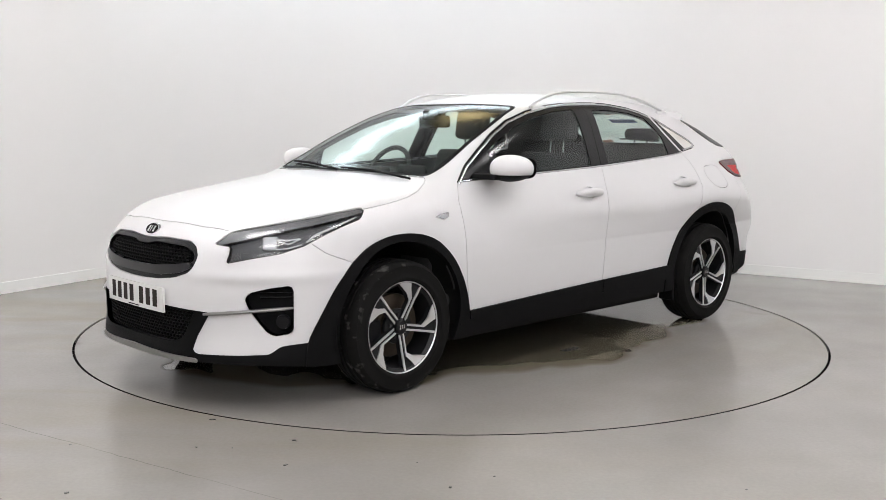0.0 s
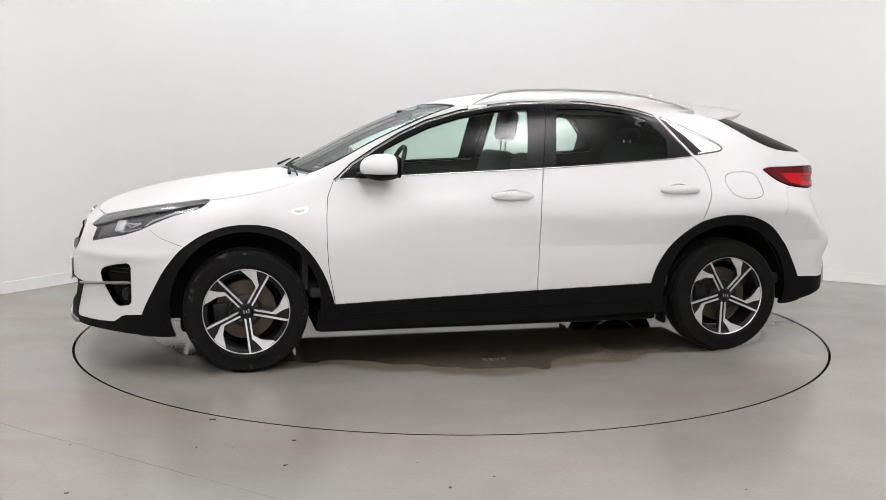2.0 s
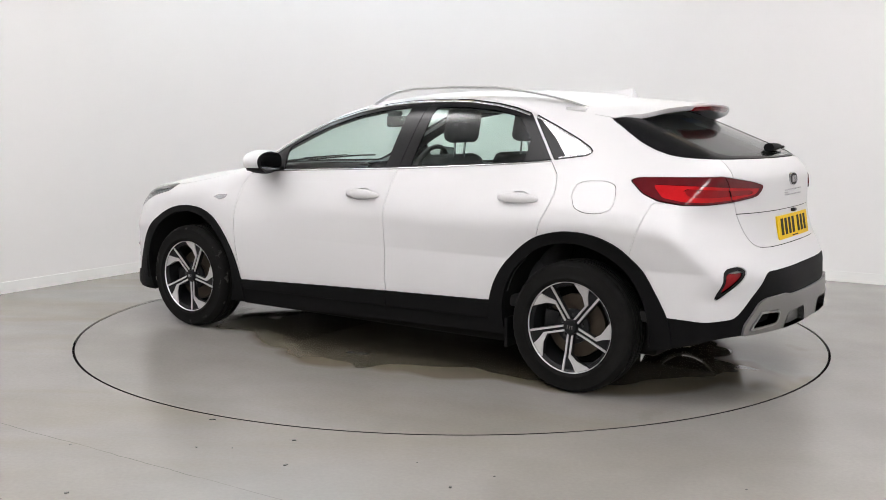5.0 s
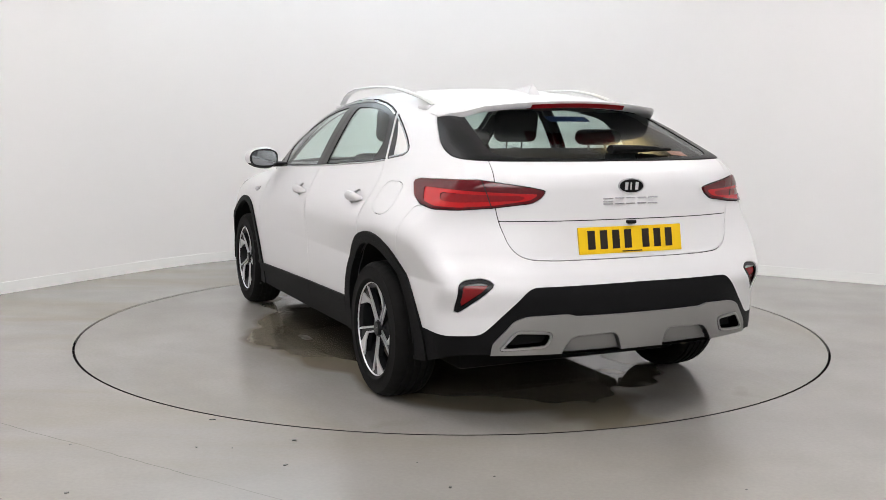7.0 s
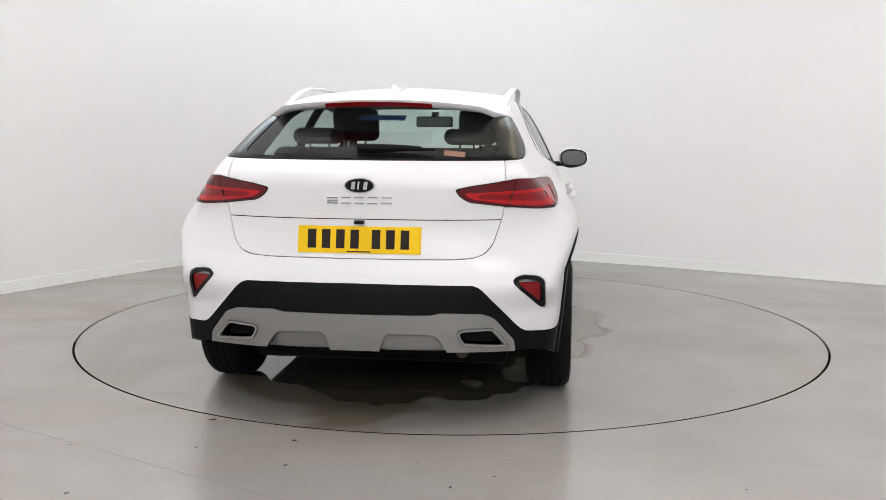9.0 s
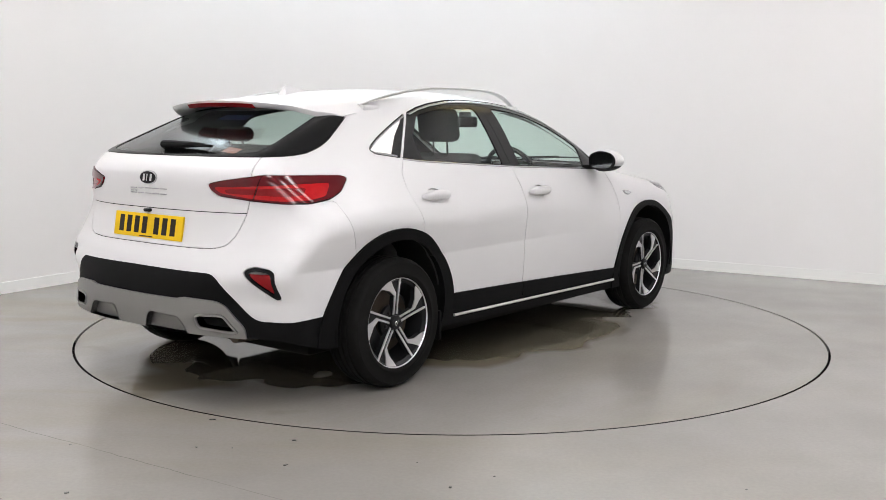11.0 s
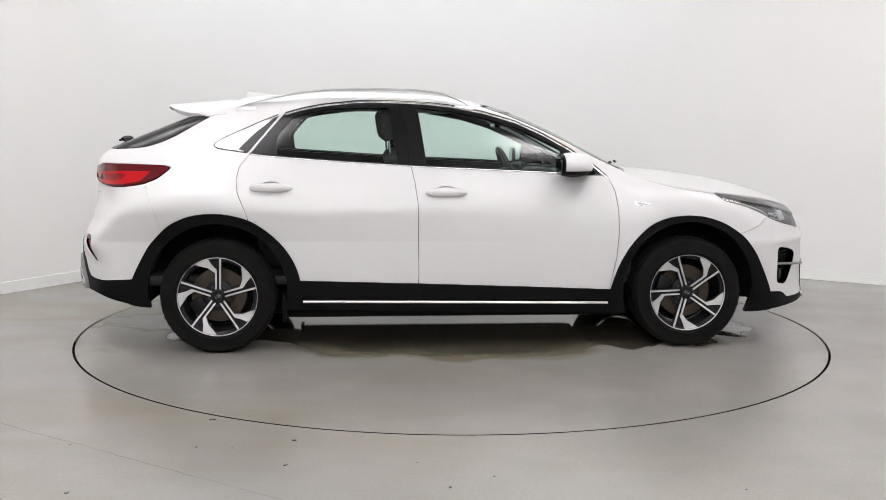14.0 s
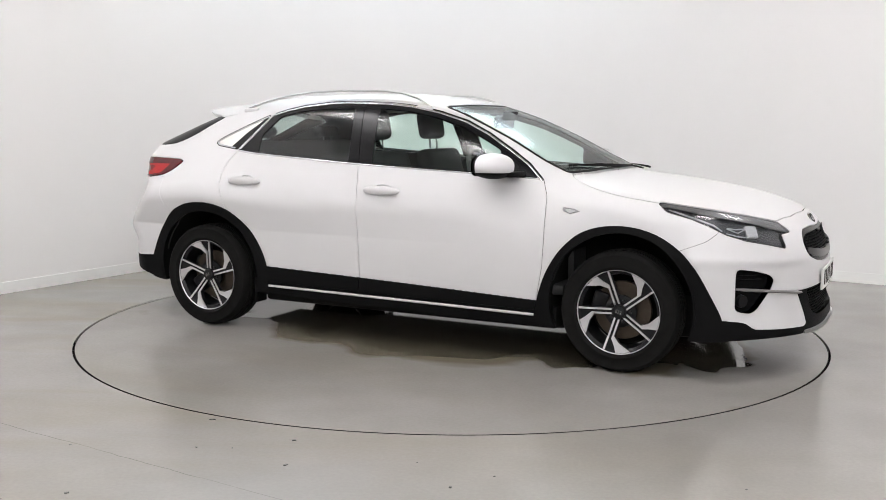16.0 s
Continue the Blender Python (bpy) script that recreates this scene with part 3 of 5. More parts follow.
def shell_part(name, P, T, mat, parent, label="", push=0.0, hem=0.012, both=False, flip=False):
    """A cut piece of the shell as one mesh with a turned-in edge. both: with its mirror image."""
    P, T = tidy(P, T)
    N = shell_normals(P)
    P = P + N * push
    if flip or both:
        Pm, Nm, Tm = P * (1, -1, 1), N * (1, -1, 1), T[:, ::-1]
        if both:
            T = np.concatenate([T, Tm + len(P)])
            P, N = np.concatenate([P, Pm]), np.concatenate([N, Nm])
            key = np.round(P, 4)
            _, first, inv = np.unique(key, axis=0, return_index=True, return_inverse=True)
            P, N, T = P[first], N[first], inv.ravel()[T]
        else:
            P, N, T = Pm, Nm, Tm
    out_n = N.copy()
    T = T[(T[:, 0] != T[:, 1]) & (T[:, 1] != T[:, 2]) & (T[:, 0] != T[:, 2])]
    _, keep = np.unique(np.sort(T, 1), axis=0, return_index=True)
    T = T[np.sort(keep)]
    if not len(T):
        raise ValueError("nothing left of " + name)
    if hem:
        E = np.concatenate([T[:, [0, 1]], T[:, [1, 2]], T[:, [2, 0]]])
        code = np.sort(E, 1)
        _, inv, cnt = np.unique(code, axis=0, return_inverse=True, return_counts=True)
        edge = E[cnt[inv.ravel()] == 1]
        edge = edge[~((np.abs(P[edge[:, 0], 1]) < 1e-4) & (np.abs(P[edge[:, 1], 1]) < 1e-4))]
        m = len(edge)
        b0 = len(P)
        A, B = edge[:, 0], edge[:, 1]
        P2 = np.concatenate([P[A], P[B], P[B] - N[B] * hem, P[A] - N[A] * hem])
        i = np.arange(m)
        q = np.stack([b0 + i, b0 + 3 * m + i, b0 + 2 * m + i, b0 + m + i], 1)
        T = np.concatenate([T, q[:, :3], q[:, [0, 2, 3]]])
        side = np.cross(P[B] - P[A], N[A])
        side /= np.maximum(np.linalg.norm(side, axis=1), 1e-9)[:, None]
        out_n = np.concatenate([out_n, side, side, side, side])
        P = np.concatenate([P, P2])
    return obj(name, P, T, mat, parent, label, normals=out_n)


# ---- outlines on the car's shell, in metres ----
# side view (x, z)
DOOR_FRONT = [(0.867, 0.976), (0.771, 1.061), (0.652, 1.137), (0.502, 1.221), (0.350, 1.289), (0.165, 1.342), (-0.021, 1.376), (-0.170, 1.391), (-0.328, 1.397),
              (-0.259, 1.035), (-0.239, 0.942), (-0.223, 0.826), (-0.220, 0.586), (-0.217, 0.433), (-0.222, 0.300), (0.866, 0.286), (0.882, 0.399),
              (0.906, 0.522), (0.915, 0.672), (0.913, 0.790), (0.903, 0.891)]
DOOR_REAR = [(-0.328, 1.397), (-0.46, 1.399), (-0.578, 1.396), (-0.760, 1.375), (-0.870, 1.353), (-0.964, 1.325), (-1.153, 1.090), (-1.203, 1.031), (-1.218, 0.958),
             (-1.206, 0.886), (-1.169, 0.800), (-1.130, 0.680), (-0.870, 0.310), (-0.222, 0.300), (-0.217, 0.433), (-0.220, 0.586), (-0.223, 0.826), (-0.239, 0.942), (-0.259, 1.035)]
OPENING_FRONT = [(0.849, 0.986), (0.770, 1.047), (0.650, 1.119), (0.500, 1.195), (0.348, 1.262), (0.164, 1.317), (-0.020, 1.351), (-0.174, 1.367), (-0.319, 1.371),
                 (-0.265, 1.038), (0.043, 1.025), (0.523, 1.004)]
OPENING_REAR = [(-0.334, 1.371), (-0.46, 1.372), (-0.574, 1.369), (-0.757, 1.353), (-0.90, 1.326), (-0.955, 1.306), (-1.052, 1.205), (-1.138, 1.100), (-1.010, 1.086),
                (-0.858, 1.076), (-0.557, 1.057), (-0.271, 1.040)]
GLASS_FRONT = [(0.600, 1.130), (0.499, 1.182), (0.347, 1.250), (0.164, 1.306), (-0.020, 1.341), (-0.198, 1.357), (-0.216, 1.357), (-0.170, 1.036), (0.043, 1.026), (0.590, 1.002)]
GLASS_REAR = [(-0.382, 1.357), (-0.572, 1.357), (-0.755, 1.341), (-0.905, 1.310), (-1.009, 1.194), (-1.001, 1.087), (-0.859, 1.077), (-0.557, 1.058), (-0.331, 1.044)]
QUARTER = [(-0.983, 1.322), (-1.116, 1.266), (-1.263, 1.199), (-1.335, 1.160), (-1.352, 1.140), (-1.325, 1.122), (-1.219, 1.108), (-1.164, 1.100)]
QUARTER_SILVER = [(-1.004, 1.311), (-1.116, 1.262), (-1.263, 1.195), (-1.325, 1.158), (-1.342, 1.141), (-1.318, 1.129), (-1.219, 1.117), (-1.135, 1.206)]
SILL = [(0.90, 0.338), (0.342, 0.361), (-0.214, 0.381), (-0.92, 0.403), (-1.0, 0.05), (0.95, 0.05)]
ARCH_FRONT = [(1.841, 0.305), (1.785, 0.422), (1.719, 0.548), (1.647, 0.639), (1.534, 0.714), (1.429, 0.750), (1.321, 0.762), (1.204, 0.751), (1.099, 0.710),
              (0.996, 0.612), (0.924, 0.491), (0.883, 0.368), (0.866, 0.281), (0.866, 0.05), (1.841, 0.05)]
ARCH_REAR = [(-0.869, 0.392), (-0.901, 0.497), (-0.957, 0.588), (-1.042, 0.674), (-1.140, 0.741), (-1.258, 0.773), (-1.362, 0.779), (-1.467, 0.765), (-1.573, 0.720),
             (-1.679, 0.618), (-1.741, 0.511), (-1.804, 0.386), (-1.82, 0.05), (-0.869, 0.05)]
FUEL_FLAP = [(-1.308, 0.944), (-1.318, 0.990), (-1.356, 1.008), (-1.461, 1.011), (-1.514, 0.993), (-1.529, 0.929), (-1.527, 0.886), (-1.476, 0.866), (-1.400, 0.866), (-1.341, 0.886)]
BUMPER_FRONT = [(1.80, 0.745), (1.747, 0.700), (1.630, 0.654), (1.55, 0.62), (1.5, 0.0), (2.6, 0.0), (2.6, 1.1), (1.8, 1.1)]
BUMPER_REAR = [(-1.70, 0.923), (-1.668, 0.813), (-1.621, 0.696), (-1.55, 0.5), (-1.5, 0.0), (-2.6, 0.0), (-2.6, 0.923)]
# from above (x, y)
BONNET = [(2.092, -0.1), (2.088, 0.069), (2.071, 0.319), (2.027, 0.494), (1.941, 0.578), (1.803, 0.682), (1.622, 0.733), (1.493, 0.758), (1.346, 0.768), (1.240, 0.766),
          (1.136, 0.735), (1.034, 0.674), (0.985, 0.636), (1.050, 0.403), (1.082, 0.1), (1.084, -0.1)]
COWL = [(1.080, -0.1), (1.078, 0.1), (1.046, 0.40), (0.985, 0.634), (0.976, 0.632), (1.026, 0.40), (1.054, 0.1), (1.054, -0.1)]
SCREEN = [(1.052, -0.1), (1.050, 0.1), (1.022, 0.40), (0.972, 0.632), (0.894, 0.642), (0.658, 0.612), (0.397, 0.569), (0.152, 0.505), (0.195, 0.32), (0.240, 0.1), (0.246, -0.1)]
# front corner ((y - x) / sqrt 2, z)
HEADLIGHT = [(-1.150, 0.740), (-1.088, 0.787), (-0.963, 0.813), (-0.793, 0.843), (-0.628, 0.870), (-0.533, 0.884), (-0.516, 0.872), (-0.528, 0.839), (-0.619, 0.805),
             (-0.700, 0.766), (-0.758, 0.735), (-0.853, 0.705), (-0.974, 0.684), (-1.094, 0.660), (-1.080, 0.699), (-1.075, 0.732), (-1.117, 0.735)]
HEADLIGHT_BROW = [(-1.15, 0.73), (-1.105, 0.80), (-0.963, 0.83), (-0.628, 0.89), (-0.500, 0.90), (-0.500, 0.869), (-0.716, 0.822), (-0.909, 0.788), (-1.030, 0.757), (-1.105, 0.740)]
FRONT_BLACK = [(-1.75, 0.453), (-1.40, 0.456), (-1.166, 0.443), (-1.231, 0.330), (-1.253, 0.268), (-1.231, 0.256), (-1.028, 0.259), (-0.904, 0.264), (-0.856, 0.298),
               (-0.820, 0.304), (-0.701, 0.314), (-0.55, 0.33), (-0.55, 0.02), (-1.75, 0.02)]
VENT = [(-1.011, 0.510), (-0.986, 0.535), (-0.900, 0.555), (-0.811, 0.566), (-0.799, 0.546), (-0.800, 0.371), (-0.814, 0.354), (-0.880, 0.343), (-0.916, 0.361), (-0.964, 0.424), (-0.995, 0.466)]
# rear corner ((x + y) / sqrt 2, z)
TAILLIGHT = [(-0.560, 1.020), (-0.595, 1.032), (-0.924, 1.041), (-1.116, 1.012), (-1.178, 0.997), (-1.162, 0.969), (-1.129, 0.946), (-0.984, 0.927), (-0.847, 0.916),
             (-0.725, 0.916), (-0.639, 0.931), (-0.590, 0.962)]
TAIL_INNER = [(-0.64, 1.000), (-0.80, 0.998), (-0.924, 0.993), (-1.10, 0.985), (-1.155, 0.985), (-1.12, 0.958), (-0.984, 0.937), (-0.847, 0.927), (-0.735, 0.927), (-0.66, 0.943)]
TAIL_CORE = [(-0.74, 0.984), (-0.88, 0.982), (-0.97, 0.979), (-1.08, 0.977), (-1.105, 0.970), (-1.09, 0.958), (-0.985, 0.953), (-0.83, 0.947), (-0.76, 0.951)]
# from behind and ahead (y, z)
BLADE_REAR = [(-1.345, 1.322), (-1.424, 1.276), (-1.495, 1.234), (-1.567, 1.191), (-1.641, 1.157), (-1.720, 1.132), (-1.80, 1.122), (-1.95, 1.116), (-2.3, 1.112), (-2.3, 1.6), (-1.345, 1.6)]
SCREEN_REAR = [(0.579, 1.36), (0.431, 1.40), (-0.1, 1.40), (-0.1, 1.112), (0.286, 1.115), (0.481, 1.122), (0.583, 1.131), (0.612, 1.143), (0.622, 1.165), (0.614, 1.20)]
TAILGATE = [(0.62, 1.40), (-0.1, 1.42), (-0.1, 0.710), (0.375, 0.711), (0.471, 0.716), (0.521, 0.733), (0.554, 0.771), (0.584, 0.864), (0.597, 0.923), (0.598, 1.041),
            (0.594, 1.10), (0.588, 1.128), (0.630, 1.141), (0.640, 1.20)]
REFLECTOR = [(0.774, 0.622), (0.750, 0.641), (0.682, 0.650), (0.651, 0.639), (0.639, 0.622), (0.667, 0.592), (0.760, 0.501), (0.778, 0.503)]
REAR_BLACK = [(1.0, 0.43), (0.857, 0.424), (0.814, 0.402), (0.694, 0.411), (0.667, 0.429), (0.516, 0.592), (0.485, 0.610), (-0.1, 0.613), (-0.1, 0.05), (1.0, 0.05)]
REAR_SKID = [(0.650, 0.30), (0.642, 0.379), (0.564, 0.474), (0.515, 0.493), (0.348, 0.499), (0.313, 0.489), (-0.1, 0.487), (-0.1, 0.30)]
EXHAUST = [(0.620, 0.358), (0.562, 0.430), (0.550, 0.436), (0.431, 0.432), (0.413, 0.417), (0.435, 0.366), (0.607, 0.352)]
GRILLE = [(-0.1, 0.738), (0.034, 0.742), (0.172, 0.750), (0.334, 0.745), (0.390, 0.722), (0.418, 0.686), (0.407, 0.639), (0.382, 0.610), (0.303, 0.584), (0.180, 0.568), (0.05, 0.562), (-0.1, 0.562)]
GRILLE_MESH = [(-0.1, 0.712), (0.06, 0.716), (0.10, 0.728), (0.320, 0.724), (0.375, 0.705), (0.396, 0.680), (0.385, 0.655), (0.28, 0.640), (0.15, 0.628), (-0.1, 0.622)]
GRILLE_BOW = [(-0.1, 0.622), (0.15, 0.628), (0.28, 0.640), (0.388, 0.656), (0.40, 0.635), (0.33, 0.606), (0.20, 0.588), (-0.1, 0.584)]
LOWER_MESH = [(-0.1, 0.448), (0.30, 0.450), (0.425, 0.446), (0.36, 0.318), (0.30, 0.300), (-0.1, 0.300)]
H2 = math.sqrt(0.5)
VIEWS = {"side": lambda P: (P[:, 0], P[:, 2]), "top": lambda P: (P[:, 0], P[:, 1]), "end": lambda P: (P[:, 1], P[:, 2]),
         "front_corner": lambda P: ((P[:, 1] - P[:, 0]) * H2, P[:, 2]), "rear_corner": lambda P: ((P[:, 0] + P[:, 1]) * H2, P[:, 2])}


def region(view, outline, *gates, r=0.012):
    """A signed distance over the shell: inside the outline in one view and below 0 for each gate."""
    line = rounded(outline, r=r)

    def f(P):
        d = polygon_distance(*VIEWS[view](P), line)
        for g in gates:
            d = np.maximum(d, g(P))
        return d
    return f


def flank(P):
    """Below 0 where the cabin's side, not its top, bounds the shell."""
    x, y, z = P[:, 0], P[:, 1], P[:, 2]
    edge = sp(x, [(-1.6, 0.54), (-1.0, 0.56), (-0.3, 0.565), (0.2, 0.56), (0.6, 0.62), (0.9, 0.66)])
    return (edge - y)


def flank_in(P):
    """Below 0 on the rear window's slope and a hand's width round its corner."""
    x, y, z = P[:, 0], P[:, 1], P[:, 2]
    return -0.10 - (z - (1.325 + (x + 1.52) * 0.40 - 0.12 * y * y))


ahead = lambda P: 1.2 - P[:, 0]
behind = lambda P: P[:, 0] + 1.38
far_behind = lambda P: P[:, 0] + 1.6
low_edge = lambda P: P[:, 2] - sp(P[:, 0], [(2.3, 0.225), (1.95, 0.213), (1.7, 0.20), (0.86, 0.203), (-0.87, 0.235), (-1.72, 0.255), (-1.88, 0.29), (-2.01, 0.328), (-2.3, 0.345)])
wheel_hole = lambda P: np.minimum(np.hypot(P[:, 0] - 1.325, P[:, 2] - 0.345), np.hypot(P[:, 0] + 1.325, P[:, 2] - 0.345)) - 0.378


class Shell:
    """The half shell while it is cut up."""

    def __init__(self):
        self.P, self.T = half_shell()

    def take(self, f, gap=0.0, T=None):
        """Cuts f's inside out of T (the rest of the shell if none) and returns (inside, outside, seam)."""
        src = self.T if T is None else T
        self.P, inside, out = split(self.P, src, f(self.P) + gap)
        seam = out[:0]
        if gap:
            self.P, seam, out = split(self.P, out, f(self.P) - gap)
        if T is None:
            self.T = out
        return inside, out, seam


CAR_X, CAR_Y = -0.0255, 0.1465
car = tagged(new("car"), "white five-door crossover car with black cladding, parked on the turntable", "car")
shell = Shell()
GAP = 0.0018
side_names = (False, True)


def pair(name, T, mat, parent=None, label="", push=0.0, hem=0.012):
    """The same piece on the left and on the right flank."""
    ps = parent if isinstance(parent, (list, tuple)) else (parent or car, parent or car)
    return [shell_part(name, shell.P, T, mat, ps[i], label, push, hem, flip=side_names[i]) for i in (0, 1)]


def middle(name, T, mat, parent=None, label="", push=0.0, hem=0.012):
    return shell_part(name, shell.P, T, mat, parent or car, label, push, hem, both=True)


def belt_z(x):
    """Height of the chrome strip's middle under the side windows."""
    return float(sp(x, [(0.855, 0.9785), (0.523, 0.9975), (0.043, 1.019), (-0.26, 1.0325), (-0.557, 1.050), (-0.858, 1.0695), (-1.010, 1.080), (-1.4, 1.1265)]))


def offset_line(pts, d):
    """An outline shifted by d to the right of its run."""
    out = []
    for i, p in enumerate(pts):
        a, b = pts[max(i - 1, 0)], pts[min(i + 1, len(pts) - 1)]
        t = Vector((b[0] - a[0], b[1] - a[1])).normalized()
        out.append((p[0] + t.y * d, p[1] - t.x * d))
    return out


def moulding(name, line, width, proud, mat, parent, s, label=""):
    """A slim strip with rounded shoulders that follows a side-view line over the flank."""
    fine = []
    for (xa, za), (xb, zb) in zip(line, line[1:]):
        k = max(1, int(math.hypot(xb - xa, zb - za) / 0.03))
        fine += [(xa + (xb - xa) * i / k, za + (zb - za) * i / k) for i in range(k)]
    fine.append(line[-1])
    o = np.array([(x, 0.0, z) for x, z in fine])
    P = solve_shell(o, np.tile((0.0, 1.0, 0.0), (len(o), 1)), 1.3)
    N = shell_normals(P)
    bm = bmesh.new()
    rows = []
    for i in range(len(P)):
        t = Vector(P[min(i + 1, len(P) - 1)] - P[max(i - 1, 0)]).normalized()
        n = Vector(N[i])
        w = n.cross(t).normalized()
        p = Vector(P[i])
        q = [p + w * (u * width) + n * h for u, h in ((-0.5, -0.006), (-0.5, proud * 0.5), (-0.34, proud), (0.34, proud), (0.5, proud * 0.5), (0.5, -0.006))]
        rows.append([bm.verts.new((v.x, s * v.y, v.z)) for v in q])
    for a, b in zip(rows, rows[1:]):
        for k in range(5):
            bm.faces.new((a[k], a[k + 1], b[k + 1], b[k]))
        bm.faces.new((a[5], a[0], b[0], b[5]))
    bm.faces.new(rows[0])
    bm.faces.new(rows[-1][::-1])
    return part(name, bm, mat, parent, label, angle=60)


def build_shell():
    take = shell.take
    # the liner inside keeps the holes of the windows
    take(lambda P: low_edge(P))
    take(wheel_hole)
    below = shell.T
    holes = [region("side", OPENING_FRONT, lambda P: flank(P)), region("side", OPENING_REAR, lambda P: flank(P)), region("top", SCREEN, lambda P: 0.9 - P[:, 2]),
             region("end", SCREEN_REAR, behind)]
    T = below
    for h in holes:
        _, T, _ = take(h, 0.0, T)
    _, T, _ = take(lambda P: np.maximum(np.maximum(0.45 - P[:, 2], P[:, 0] - 1.02), -2.0 - P[:, 0]) * -1, 0.0, T)
    roof, T, _ = take(lambda P: 1.36 - P[:, 2], 0.0, T)
    middle("headliner", roof, HEADLINER, push=-0.028, hem=0)
    middle("interior_trim", T, CABIN, push=-0.034, hem=0)

    seams = []
    # glass in front and behind
    T, _, s = take(region("top", SCREEN, lambda P: 0.9 - P[:, 2], r=0.05), 0.003)
    seams.append(s)
    rim = lambda P: region("top", SCREEN, r=0.05)(P) + 0.022
    clear, band, _ = take(rim, 0, T)
    screen = middle("windscreen", clear, SCREEN_GLASS, push=-0.002, hem=0, label="tinted windscreen glass")
    screen.visible_shadow = False
    middle("windscreen_surround", band, BLACK_PLASTIC, push=-0.0015, hem=0.004)
    T, _, s = take(region("side", BLADE_REAR, lambda P: P[:, 0] + 1.36, lambda P: flank_in(P), r=0.02), 0.002)
    seams.append(s)
    inner = region("end", [(0.47, 1.40), (-0.1, 1.40), (-0.1, 1.118), (0.50, 1.130), (0.555, 1.142), (0.545, 1.19)], lambda P: P[:, 0] + 1.45, r=0.03)
    clear, band, _ = take(inner, 0, T)
    rear_screen = middle("rear_window", clear, PRIVACY, push=-0.002, hem=0, label="dark tinted rear window")
    rear_screen.visible_shadow = False
    middle("rear_window_surround", band, GLOSS_BLACK, push=0.001, hem=0.006, label="gloss black rear window border")
    # lamps
    lamp, _, s = take(region("front_corner", HEADLIGHT, ahead, r=0.006), 0.002)
    seams.append(s)
    covers = pair("headlight", lamp, LENS_CLEAR, label="long swept headlight with dark inside", push=-0.001, hem=0.0)
    for c in covers:
        c.visible_shadow = False
    brow, lower, _ = take(region("front_corner", HEADLIGHT_BROW), 0, lamp)
    pair("bezel", lower, LAMP_DARK, covers, push=-0.022, hem=-0.021)
    pair("reflector_band", brow, LAMP_BROW, covers, push=-0.005, hem=0.016)
    lamp, _, s = take(region("rear_corner", TAILLIGHT, lambda P: P[:, 0] + 1.4, r=0.01), 0.0025)
    seams.append(s)
    divide = lambda P: np.maximum(P[:, 1] - (0.645 + (P[:, 2] - 1.041) * 0.30), -1)
    inner_lamp, outer_lamp, cut = take(divide, 0.002, lamp)
    seams.append(cut)
    for piece in (outer_lamp, inner_lamp):
        core, rest, _ = take(region("rear_corner", TAIL_CORE), 0, piece)
        ring, smoked, _ = take(region("rear_corner", TAIL_INNER), 0, rest)
        lights = pair("taillight", smoked, RED_SMOKE, label="red taillight with a smoked upper edge", push=0.006, hem=0.02)
        pair("light_bar", ring, RED_BRIGHT, lights, push=0.003, hem=0.0)
        pair("light_core", core, RED_DEEP, lights, push=0.0005, hem=-0.003)
    # bonnet and cowl
    T, _, s = take(region("top", BONNET, lambda P: 0.74 - P[:, 2], r=0.03), GAP)
    seams.append(s)
    middle("bonnet", T, PAINT)
    T, _, _ = take(region("top", COWL, lambda P: 0.9 - P[:, 2]), 0)
    middle("cowl", T, BLACK_PLASTIC, push=-0.012, hem=0)
    # tailgate
    T, _, s = take(region("end", TAILGATE, behind, lambda P: 0.66 - P[:, 2], lambda P: P[:, 1] - (0.61 + 0.0 * P[:, 2]), lambda P: P[:, 0] + 1.46, r=0.02), GAP)
    seams.append(s)
    upper, T, _ = take(lambda P: 0.874 - P[:, 2], 0, T)
    groove, T, _ = take(lambda P: 0.870 - P[:, 2], 0, T)
    gate = middle("tailgate", upper, PAINT)
    middle("tailgate_lower_panel", T, PAINT, gate)
    middle("groove", groove, SEAM, gate, push=-0.004, hem=0)
    # cladding over the wheels
    fa, _, _ = take(region("side", ARCH_FRONT, lambda P: 0.6 - P[:, 1], r=0.07))
    pair("front_arch_cladding", fa, BLACK_PLASTIC, push=0.011, hem=0.03)
    ra, _, _ = take(region("side", ARCH_REAR, lambda P: 0.6 - P[:, 1], r=0.07))
    pair("rear_arch_cladding", ra, BLACK_PLASTIC, push=0.011, hem=0.03)
    # doors
    for name, outline, opening, glass in (("front_door", DOOR_FRONT, OPENING_FRONT, GLASS_FRONT), ("rear_door", DOOR_REAR, OPENING_REAR, GLASS_REAR)):
        T, _, s = take(region("side", outline, lambda P: flank(P), lambda P: 0.4 - P[:, 1], r=0.015), GAP)
        seams.append(s)
        hole, T, _ = take(region("side", opening), 0, T)
        over = [(1.0, 0.975), (0.849, 0.984), (0.523, 1.003), (0.043, 1.025), (-0.265, 1.039), (-0.557, 1.056), (-0.858, 1.076), (-1.010, 1.086), (-1.4, 1.13), (-1.4, 1.6), (1.0, 1.6)]
        ring, T, _ = take(region("side", over, lambda P: flank(P), r=0.001), 0, T)
        for hx, hz in ((-0.0675, 0.890), (-1.0275, 0.915)):
            cup, T, _ = take(lambda P: np.maximum((np.hypot((P[:, 0] - hx) / 0.066, (P[:, 2] - hz) / 0.034) - 1) * 0.034, 0.4 - P[:, 1]), 0, T)
            if len(cup) > 20:
                cups = cup
        clad, T, _ = take(region("side", SILL), 0, T)
        doors = pair(name, T, PAINT, hem=0.014)
